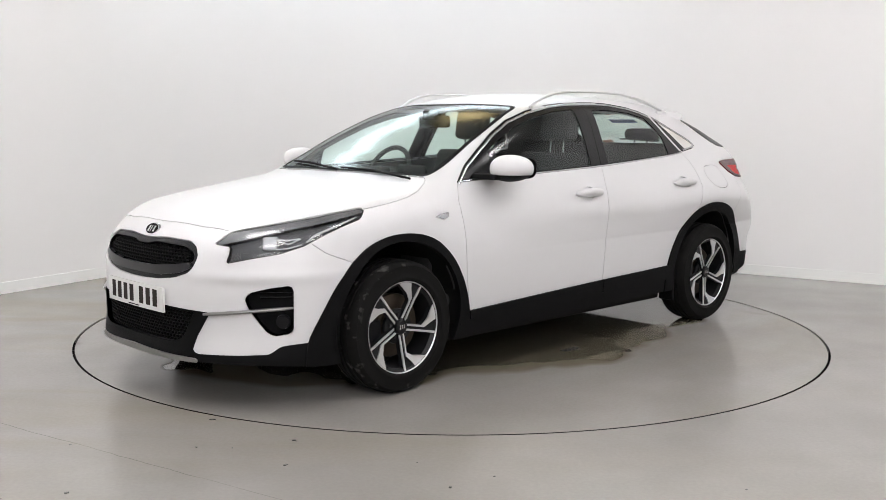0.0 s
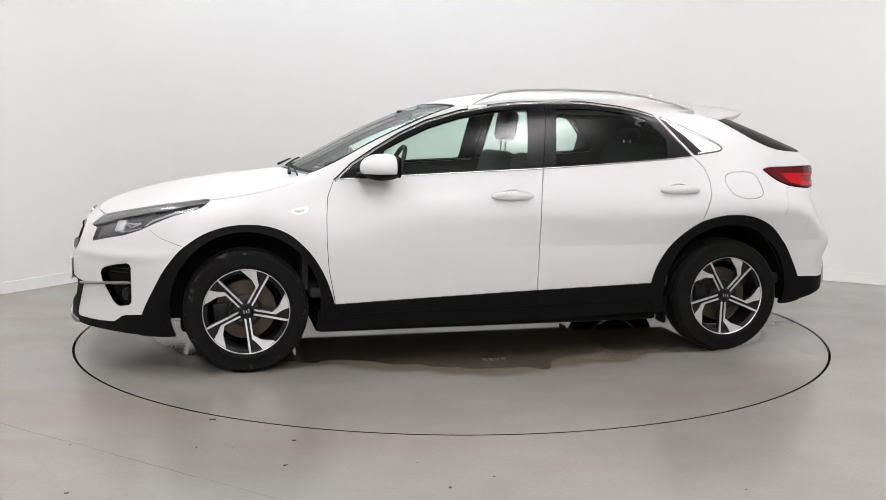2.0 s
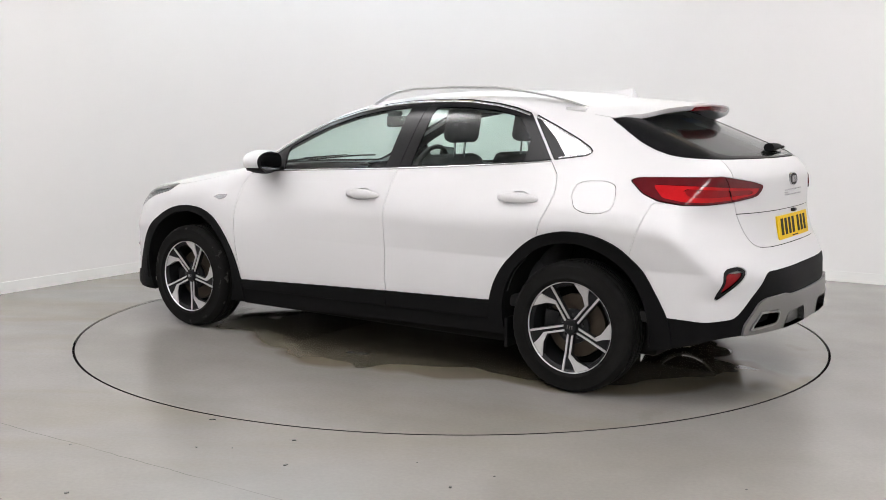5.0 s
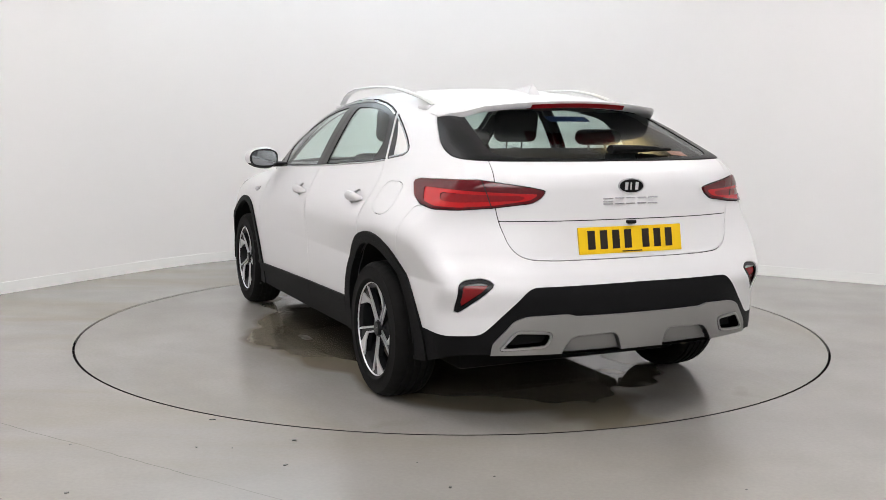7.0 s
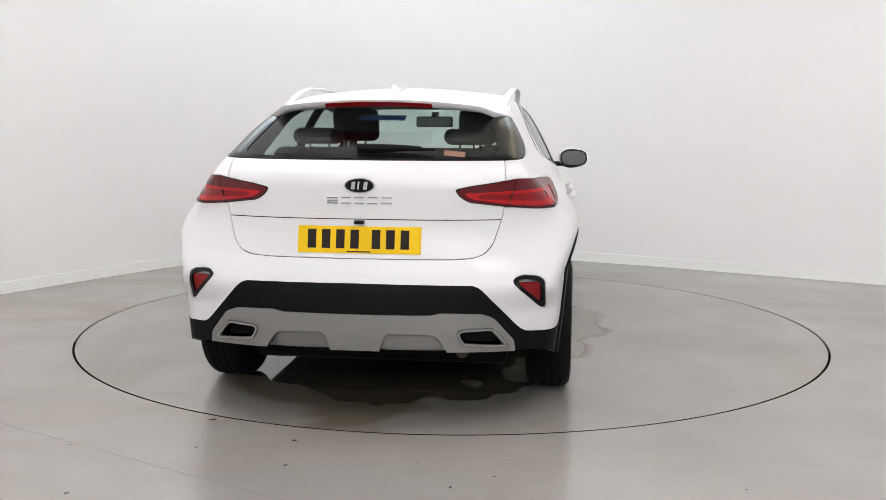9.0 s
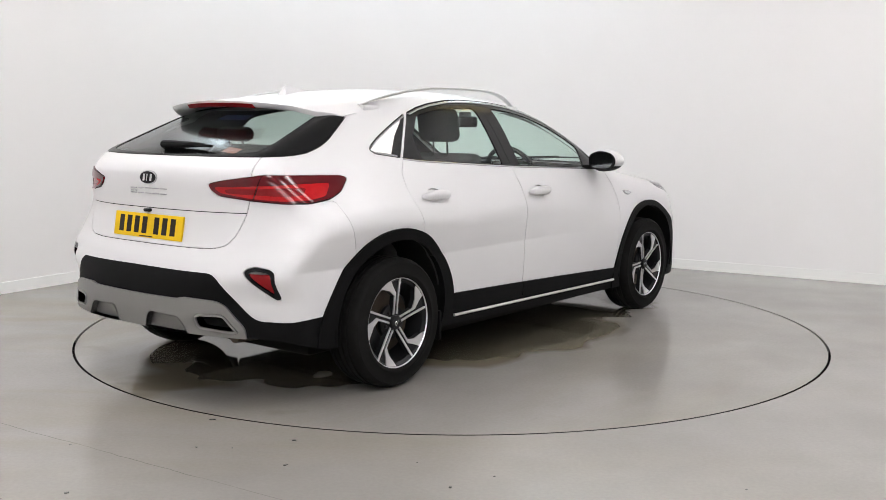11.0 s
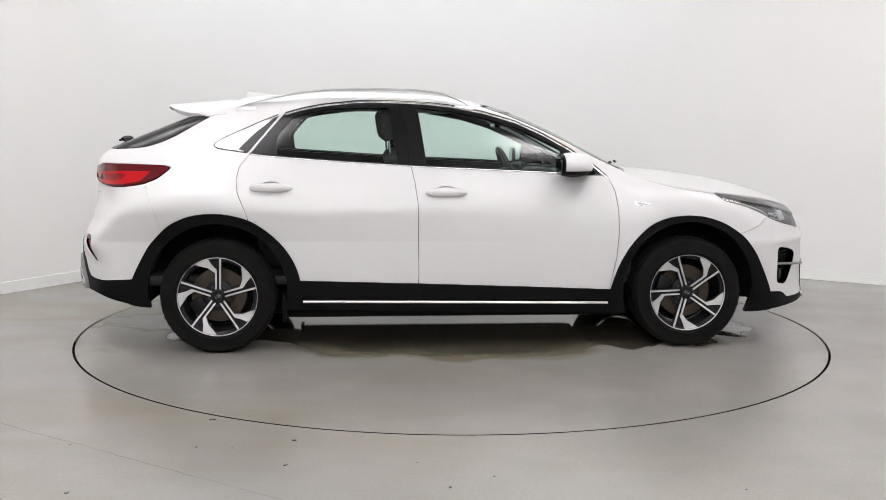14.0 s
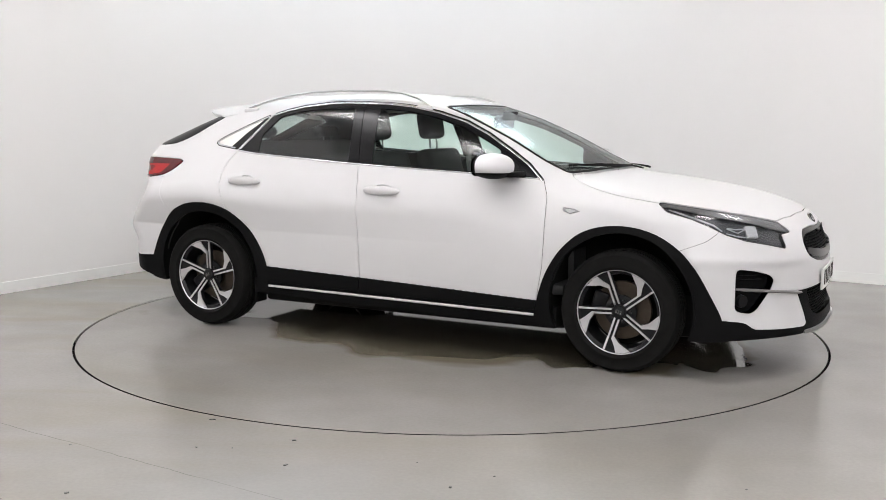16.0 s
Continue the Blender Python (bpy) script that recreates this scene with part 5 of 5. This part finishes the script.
def build_badge(front):
    if front:
        zc, yc = 0.775, 0.0
        x0 = end_x(0, zc, 1)
        place = lambda u, v, d: (x0 - 0.62 * v + 0.008 + 0.8 * d, u, zc + v)
        a, b = 0.055, 0.026
    else:
        zc = 1.012
        place = lambda u, v, d: (end_x(0, zc, -1) - 0.004 + 0.10 * v - d, -u, zc + v)
        a, b = 0.064, 0.032
    ell = lambda k: [(a * k * math.cos(2 * math.pi * i / 40), b * (k if k == 1 else k - 0.05) * math.sin(2 * math.pi * i / 40)) for i in range(40)]
    bm = bmesh.new()
    prism(bm, ell(1), place, -0.01, 0.003)
    badge = part("badge", bm, CHROME, car, "oval chrome-rimmed black badge")
    bm = bmesh.new()
    prism(bm, ell(0.92), place, 0.0, 0.0042)
    part("badge_field", bm, BLACK_PLASTIC, badge)
    for u0 in (-0.036, -0.010, 0.016):
        bm = bmesh.new()
        w = 0.016 if u0 != -0.010 else 0.008
        prism(bm, [(u0 * a / 0.064, -0.5 * b), ((u0 + w) * a / 0.064, -0.5 * b), ((u0 + w + 0.004) * a / 0.064, 0.5 * b), ((u0 + 0.004) * a / 0.064, 0.5 * b)], place, 0.003, 0.0055)
        part("badge_bar", bm, CHROME, badge)
    if not front:
        zb = 0.950
        for k, (u0, w) in enumerate([(-0.137, 0.046), (-0.078, 0.042), (-0.022, 0.042), (0.034, 0.042), (0.090, 0.046)]):
            bm = bmesh.new()
            pl = lambda u, v, d: (end_x(u, zb, -1) - 0.002 - d, -u, zb + v)
            for v0 in ((-0.014, 0.010) if k else (-0.014, -0.004, 0.008)):
                prism(bm, [(u0, v0), (u0 + w, v0), (u0 + w, v0 + 0.005), (u0, v0 + 0.005)], pl, -0.002, 0.003)
            part("model_mark", bm, CHROME, car, "plain chrome bars")


def build_spoiler():
    bm = bmesh.new()
    ny, nx = 36, 10
    rows = []
    for i in range(ny + 1):
        y = -0.585 + 1.17 * i / ny
        e = abs(y) / 0.585
        xt = -1.695 + 0.42 * y * y + 0.06 * max(0, e - 0.9) / 0.1
        zt = 1.374 - 0.13 * y * y - 0.012 * max(0, e - 0.85) / 0.15
        w = max(0.0, (e - 0.78) / 0.22) ** 1.5
        xt = xt + (-1.40 - xt) * w
        zt = zt + (top_z(xt, y) + 0.006 - zt) * w
        x0 = -1.285
        top = []
        for k in range(nx + 1):
            t = k / nx
            x = x0 + (xt - x0) * t
            zs = top_z(x0, y) + 0.003
            top.append((x, y, zs + (zt - zs) * (t ** 1.15)))
        lip = [(xt + 0.004, y, zt - 0.012), (xt + 0.020, y, zt - 0.026)]
        under = [(xt + 0.10, y, zt - 0.028), (-1.40, y, min(top_z(-1.40, y) - 0.006, zt - 0.01))]
        rows.append([bm.verts.new(p) for p in top + lip + under])
    for a, b in zip(rows, rows[1:]):
        for k in range(len(a) - 1):
            bm.faces.new((a[k], a[k + 1], b[k + 1], b[k]))
        bm.faces.new((a[-1], a[0], b[0], b[-1]))
    bm.faces.new(rows[0])
    bm.faces.new(rows[-1][::-1])
    sp_part = part("roof_spoiler", bm, PAINT, car, "white roof spoiler over the rear window", angle=45)
    bm = bmesh.new()
    for i in range(20):
        y0, y1 = -0.245 + 0.49 * i / 20, -0.245 + 0.49 * (i + 1) / 20
        q = []
        for y in (y0, y1):
            x = -1.695 + 0.42 * y * y
            z = 1.374 - 0.13 * y * y
            q.append([(x - 0.004, y, z - 0.010), (x + 0.012, y, z - 0.029), (x + 0.06, y, z - 0.029), (x + 0.05, y, z - 0.010)])
        a, b = [[bm.verts.new(p) for p in r] for r in q]
        for k in range(4):
            bm.faces.new((a[k], a[(k + 1) % 4], b[(k + 1) % 4], b[k]))
        if i == 0:
            bm.faces.new(a)
        if i == 19:
            bm.faces.new(b)
    bmesh.ops.remove_doubles(bm, verts=bm.verts[:], dist=1e-5)
    part("brake_light", bm, RED_DEEP, sp_part, "long red high-level brake light")
    bm = bmesh.new()
    pts = [(-1.06, 0, top_z(-1.06, 0) + 0.0), (-1.12, 0, top_z(-1.12, 0) + 0.012), (-1.19, 0, top_z(-1.19, 0) + 0.030), (-1.235, 0, top_z(-1.235, 0) + 0.046), (-1.25, 0, top_z(-1.25, 0) + 0.0)]
    rows = []
    for w in (-1, 1):
        rows.append([bm.verts.new((x, w * (0.034 if i in (0, 4) else (0.022, 0.022, 0.012, 0.005)[min(i, 3)]), z)) for i, (x, y, z) in enumerate(pts)])
    a, b = rows
    bm.faces.new(a)
    bm.faces.new(b[::-1])
    for i in range(5):
        bm.faces.new((a[i], b[i], b[(i + 1) % 5], a[(i + 1) % 5]))
    part("antenna_fin", bm, PAINT, car, "white shark fin antenna")


def build_rails():
    for s in (1, -1):
        bm = bmesh.new()
        key = [(0.10, 0.002), (0.06, 0.018), (0.0, 0.040), (-0.08, 0.055), (-0.2, 0.062), (-0.45, 0.062), (-0.72, 0.058), (-0.92, 0.047), (-1.06, 0.032), (-1.16, 0.016), (-1.24, 0.001)]
        rows = []
        for x, h in key:
            y = 0.565 - 0.02 * ((x + 0.5) / 0.6) ** 2
            z = top_z(x, y) + h * 1.16
            th = 0.012 if h > 0.03 else 0.008
            rows.append([bm.verts.new((x, s * (y + dy), z + dz)) for dy, dz in ((-0.014, -th), (0.014, -th), (0.017, -th * 0.4), (0.012, 0.0), (-0.012, 0.0), (-0.017, -th * 0.4))])
        for a, b in zip(rows, rows[1:]):
            for k in range(6):
                bm.faces.new((a[k], a[(k + 1) % 6], b[(k + 1) % 6], b[k]))
        bm.faces.new(rows[0])
        bm.faces.new(rows[-1][::-1])
        rail = part("roof_rail", bm, RAIL, car, "silver anodised roof rail", angle=50)
        for x0, x1 in ((0.0, 0.11), (-1.24, -1.13)):
            bm = bmesh.new()
            y = 0.562
            z = min(top_z(x0, y), top_z(x1, y))
            box(bm, x0, x1, s * y - 0.016, s * y + 0.016, z - 0.015, z + 0.016, 0.006)
            part("rail_foot", bm, RAIL, rail)


def build_wipers():
    for (xa, ya), (xb, yb) in (((1.040, 0.58), (1.035, 0.02)), ((1.060, 0.02), (0.935, -0.54))):
        pts = []
        for i in range(11):
            t = i / 10
            x, y = xa + (xb - xa) * t, ya + (yb - ya) * t
            pts.append((x, y, top_z(x, y) + 0.009))
        bm = bmesh.new()
        tube(bm, pts, 0.0045, 6, flat=1.3)
        w = part("windscreen_wiper", bm, BLACK_PLASTIC, car, "black wiper resting on the windscreen")
        bm = bmesh.new()
        p = [(x + 0.012 + 0.03 * (1 - i / 10), y, z + 0.008) for i, (x, y, z) in enumerate(pts[:7])]
        tube(bm, p, [0.010 - 0.0009 * i for i in range(7)], 8, flat=0.7)
        part("wiper_arm", bm, BLACK_PLASTIC, w)
    # rear wiper lies along the foot of the rear window
    def on_glass(y, h):
        x = -1.985 + 0.30 * y * y + h * 0.9
        return (x, y, top_z(x, y) + 0.02)
    bm = bmesh.new()
    tube(bm, [on_glass(y, 0.012 + 0.02 * (-y)) for y in (0.03, -0.03, -0.10, -0.17, -0.24)], [0.026, 0.026, 0.022, 0.018, 0.010], 10, flat=0.8)
    w = part("rear_wiper", bm, BLACK_PLASTIC, car, "black rear wiper at the foot of the window")
    bm = bmesh.new()
    tube(bm, [on_glass(y, 0.004) for y in (0.0, -0.1, -0.2, -0.3)], 0.007, 6)
    part("wiper_blade", bm, RUBBER, w)


def hex_mesh(name, outline, parent, size, squash, push):
    """A honeycomb of thin bars over an opening in the nose."""
    line = rounded(outline, r=0.02)
    ys = [p[0] for p in line]
    zs = [p[1] for p in line]
    edges = set()
    w, h = size * math.sqrt(3), size * 1.5
    for r in range(int((max(zs) - min(zs)) / (h * squash)) + 3):
        for c in range(-int(max(ys) / w) - 2, int(max(ys) / w) + 3):
            cy, cz = (c + 0.5 * (r % 2)) * w, min(zs) - 0.01 + r * h * squash
            ring = [(round(cy + size * math.sin(math.pi / 3 * k), 4), round(cz + squash * size * math.cos(math.pi / 3 * k), 4)) for k in range(6)]
            for k in range(6):
                edges.add(tuple(sorted((ring[k], ring[(k + 1) % 6]))))
    edges = sorted(edges)
    mids = np.array([((a[0] + b[0]) / 2, (a[1] + b[1]) / 2) for a, b in edges])
    d = polygon_distance(np.abs(mids[:, 0]), mids[:, 1], line)
    V, F = [], []
    good = sorted(e for e, k in zip(edges, d) if k < 0.006)
    pts = sorted({p for e in good for p in e})
    xs = solve_shell(np.array([(0.0, y, z) for y, z in pts]), np.tile((1.0, 0, 0), (len(pts), 1)), 2.6)[:, 0]
    at = dict(zip(pts, xs))
    for a, b in good:
        dy, dz = b[0] - a[0], b[1] - a[1]
        n = math.hypot(dy, dz)
        oy, oz = -dz / n * 0.0022, dy / n * 0.0022
        i = len(V)
        for p in (a, b):
            x = at[p] - push
            V += [(x, p[0] - oy, p[1] - oz), (x, p[0] + oy, p[1] + oz), (x - 0.012, p[0] + oy, p[1] + oz), (x - 0.012, p[0] - oy, p[1] - oz)]
        F += [(i, i + 1, i + 5, i + 4), (i + 1, i + 2, i + 6, i + 5), (i + 3, i, i + 4, i + 7), (i + 2, i + 3, i + 7, i + 6)]
    ob = obj(name, V, F, BLACK_PLASTIC, parent)
    ob["kind"] = "stuff"
    return ob


def child(name):
    return next(o for o in car.children_recursive if o.name.split(".")[0] == name)


def build_nose():
    hex_mesh("honeycomb_mesh", GRILLE_MESH, child("grille"), 0.0125, 0.75, 0.018)
    hex_mesh("lower_honeycomb_mesh", LOWER_MESH, child("front_bumper"), 0.0125, 0.75, 0.018)
    bumper = child("front_bumper")
    for s in (1, -1):
        # silver blade from the lower grille into the corner vent
        bm = bmesh.new()
        pts = []
        for i in range(13):
            y = 0.47 + (0.750 - 0.47) * i / 12
            z = 0.435 + 0.032 * i / 12
            pts.append((end_x(y, z, 1) + (0.010 if i < 8 else 0.006 - 0.006 * (i - 8)), s * y, z))
        tube(bm, pts, [0.007] + [0.010] * 11 + [0.006], 10, flat=0.8)
        part("bumper_blade", bm, SILVER, bumper, "silver blade across the bumper corner")
        # fog lamp deep in the vent
        bm = bmesh.new()
        y, z = 0.715, 0.405
        x = end_x(y, z, 1) - 0.03
        bmesh.ops.create_cone(bm, cap_ends=True, segments=24, radius1=0.033, radius2=0.030, depth=0.02, matrix=pose(x, s * y, z, 0, 90, s * 35))
        fog = part("fog_lamp", bm, RIM_DARK, bumper)
        bm = bmesh.new()
        for z2 in (0.515, 0.535):
            box(bm, -0.003, 0.003, -0.075, 0.075, z2 - 0.0025, z2 + 0.0025, m=pose(end_x(0.70, 0.52, 1) - 0.028, s * 0.70, 0, 0, 0, s * 50))
        part("vent_slat", bm, GLOSS_BLACK, bumper)
        # projector block and light signature inside the headlight
        lamp = [o for o in car.children if o.name.startswith("headlight")][0 if s == 1 else 1]

        def inside(a, z, depth):
            """A place in the lamp by its corner coordinate and height."""
            lo, hi = 0.40, 0.90
            for _ in range(24):
                y = (lo + hi) / 2
                x = end_x(y, z, 1)
                if (y - x) * H2 < a:
                    lo = y
                else:
                    hi = y
            n = shell_normals(np.array([[x, y, z]]))[0]
            return Vector((x - n[0] * depth, s * (y - n[1] * depth), z - n[2] * depth)), Vector((n[0], s * n[1], n[2]))
        for a, z, w, h in ((-0.905, 0.752, 0.066, 0.066),):
            p, n = inside(a, z, 0.016)
            bm = bmesh.new()
            box(bm, -w / 2, w / 2, -h / 2, h / 2, -0.012, 0.008, 0.008, 3, m=Matrix.Translation(p) @ n.to_track_quat("Z", "Y").to_matrix().to_4x4())
            part("projector", bm, LAMP_SILVER, lamp, "bright silver projector block")
        bm = bmesh.new()
        tube(bm, [inside(a, z, 0.005)[0] for a, z in ((-0.745, 0.752), (-0.71, 0.780), (-0.655, 0.803), (-0.60, 0.826), (-0.545, 0.850))], [0.004, 0.006, 0.006, 0.005, 0.003], 6)
        part("brow_strip", bm, LAMP_SILVER, lamp)
        for pts in ([(-0.875, 0.765), (-0.82, 0.762), (-0.775, 0.768)], [(-0.875, 0.722), (-0.82, 0.728), (-0.765, 0.742)], [(-0.872, 0.762), (-0.825, 0.745), (-0.772, 0.766)]):
            bm = bmesh.new()
            tube(bm, [inside(a, z, 0.008)[0] for a, z in pts], 0.0038, 6)
            part("light_guide", bm, LAMP_SILVER, lamp)
        # repeater on the wing
        bm = bmesh.new()
        prism(bm, rounded([(1.104, 0.822), (1.072, 0.835), (1.010, 0.841), (1.004, 0.836), (1.012, 0.820), (1.050, 0.808)], r=0.006),
              lambda u, v, d: (u, s * (flank_y(u, v) + d), v), -0.004, 0.005)
        rep = part("side_repeater", bm, CHROME, car, "small chrome-rimmed side indicator")
        bm = bmesh.new()
        prism(bm, rounded([(1.085, 0.822), (1.068, 0.830), (1.022, 0.835), (1.022, 0.823), (1.050, 0.813)], r=0.004),
              lambda u, v, d: (u, s * (flank_y(u, v) + d), v), 0.0, 0.0065)
        part("repeater_lens", bm, LAMP_SILVER, rep)
    # silver strip along the right-hand sill alone
    bm = bmesh.new()
    tube(bm, [(x, -(flank_y(x, 0.285) + 0.014), 0.262 + 0.022 * (0.9 - x) / 1.8) for x in [0.86 - 1.72 * i / 16 for i in range(17)]], 0.0085, 8, flat=0.9)
    part("sill_strip", bm, SATIN, car, "bright strip along the sill")
    bm = bmesh.new()
    box(bm, -2.112, -2.085, -0.022, 0.022, 0.852, 0.868, 0.006)
    part("reversing_camera", bm, GLOSS_BLACK, child("tailgate"))


def build_cabin():
    def seat(y, x, back_top, wide):
        bm = bmesh.new()
        box(bm, x - 0.05, x + 0.46, y - wide / 2, y + wide / 2, 0.44, 0.60, 0.05, 3)
        cushion = part("seat", bm, SEAT, car, "dark grey cloth car seat")
        bm = bmesh.new()
        box(bm, -0.06, 0.06, y - wide / 2, y + wide / 2, 0.0, back_top - 0.52, 0.05, 3, m=pose(x, 0, 0.52, 0, -16, 0))
        part("backrest", bm, SEAT, cushion)
        return cushion

    def headrest(parent, x, y, z, w=0.25, h=0.17):
        bm = bmesh.new()
        box(bm, -0.045, 0.045, y - w / 2, y + w / 2, 0, h, 0.04, 3, m=pose(x, 0, z, 0, -10, 0))
        head = part("headrest", bm, SEAT, parent)
        for d in (-0.05, 0.05):
            bm = bmesh.new()
            tube(bm, [(x + 0.01, y + d, z - 0.09), (x, y + d, z + 0.02)], 0.006, 8)
            part("headrest_post", bm, CHROME, parent)
    for y in (0.37, -0.37):
        c = seat(y, -0.18, 1.12, 0.50)
        headrest(c, -0.375, y, 1.165, 0.27, 0.19)
    c = seat(0.0, -1.05, 1.17, 1.25)
    for y in (0.38, -0.38):
        headrest(c, -1.245, y, 1.165, 0.26, 0.08)
    bm = bmesh.new()
    box(bm, 0.50, 1.0, -0.70, 0.70, 0.62, 0.965, 0.06, 3)
    dash = part("dashboard", bm, CABIN, car, "dark grey moulded dashboard")
    bm = bmesh.new()
    box(bm, 0.47, 0.50, -0.13, 0.10, 0.90, 1.03, 0.01)
    part("centre_screen", bm, GLOSS_BLACK, dash)
    bm = bmesh.new()
    box(bm, 0.45, 0.60, -0.52, -0.22, 0.93, 1.01, 0.03, 3)
    part("instrument_hood", bm, CABIN, dash)
    bm = bmesh.new()
    m = pose(0.36, -0.37, 0.955, 0, 66, 0)
    ring = [tuple(m @ Vector((0.18 * math.cos(2 * math.pi * i / 40), 0.18 * math.sin(2 * math.pi * i / 40), 0))) for i in range(41)]
    tube(bm, ring, 0.015, 10)
    sw = part("steering_wheel", bm, CABIN, car, "black steering wheel")
    bm = bmesh.new()
    box(bm, -0.06, 0.06, -0.16, 0.16, -0.03, 0.01, 0.02, 2, m=m)
    part("steering_hub", bm, CABIN, sw)
    bm = bmesh.new()
    box(bm, 0.30, 0.335, -0.12, 0.12, 1.245, 1.315, 0.012, 2)
    rv = part("interior_mirror", bm, GLOSS_BLACK, car, "black interior mirror")
    bm = bmesh.new()
    box(bm, 0.295, 0.301, -0.11, 0.11, 1.253, 1.307)
    part("mirror_glass", bm, MIRROR, rv)
    bm = bmesh.new()
    box(bm, 0.31, 0.40, -0.02, 0.02, 1.29, 1.345, 0.008)
    part("mirror_stalk", bm, CABIN, rv)
    bm = bmesh.new()
    box(bm, -1.95, 1.0, -0.76, 0.76, 0.36, 0.42, 0.02)
    part("cabin_floor", bm, CABIN, car)
    bm = bmesh.new()
    box(bm, -1.95, -1.25, -0.62, 0.62, 0.93, 0.97, 0.01)
    part("parcel_shelf", bm, CABIN, car)
    bm = bmesh.new()
    box(bm, 1.0, 1.03, -0.7, 0.7, 0.40, 0.96)
    part("bulkhead", bm, CABIN, car)
    # plain blue sticker at the head of the rear window, small red one at its foot
    for y0, y1, h0, h1, mat, lab in ((0.11, -0.11, 0.075, 0.135, STICKER_BLUE, "plain blue dealer sticker"), (-0.33, -0.42, 0.42, 0.47, STICKER_RED, "small red and white sticker")):
        bm = bmesh.new()
        V = []
        for y in (y0, y1):
            for h in (h0, h1):
                x = -1.46 - h
                V.append(bm.verts.new((x, y, top_z(x, y) - 0.012)))
        bm.faces.new((V[0], V[1], V[3], V[2]))
        part("sticker", bm, mat, car, lab)


MIRROR = material("mirror_glass", (0.17, 0.18, 0.185), 0.06, metal=1.0)
PLATE_WHITE = material("plate_white", (0.66, 0.66, 0.65), 0.5, spec=0.2, vary=0.03)
PLATE_YELLOW = material("plate_yellow", (0.70, 0.45, 0.010), 0.5, spec=0.15, vary=0.03)
PLATE_BLACK = material("plate_black", (0.02, 0.015, 0.012), 0.6, spec=0.15, vary=0.05)
STICKER_BLUE = material("sticker_blue", (0.02, 0.06, 0.25), 0.4, vary=0.05)
STICKER_RED = material("sticker_red", (0.5, 0.2, 0.15), 0.4, vary=0.3, scale=80)

build_wheels()
build_mirror(1)
build_mirror(-1)
for side in (1, -1):
    build_handle(side, 0.045, -0.180, 0.890)
    build_handle(side, -0.915, -1.140, 0.915)
build_plate(True)
build_plate(False)
build_badge(True)
build_badge(False)
build_spoiler()
build_rails()
build_wipers()
build_nose()
build_cabin()


def motions():
    """Turntable and car turn together, evenly, clockwise from above."""
    rows_t, rows_c = [], []
    for i in range(33):
        t = i * 0.5
        a = 224.829 - 15.692 * t
        turn = pose(0, 0, 0, 0, 0, a)
        rows_t.append((t, turn))
        rows_c.append((t, turn @ pose(CAR_X, CAR_Y, 0)))
    walk(turntable, rows_t)
    walk(car, rows_c)


motions()
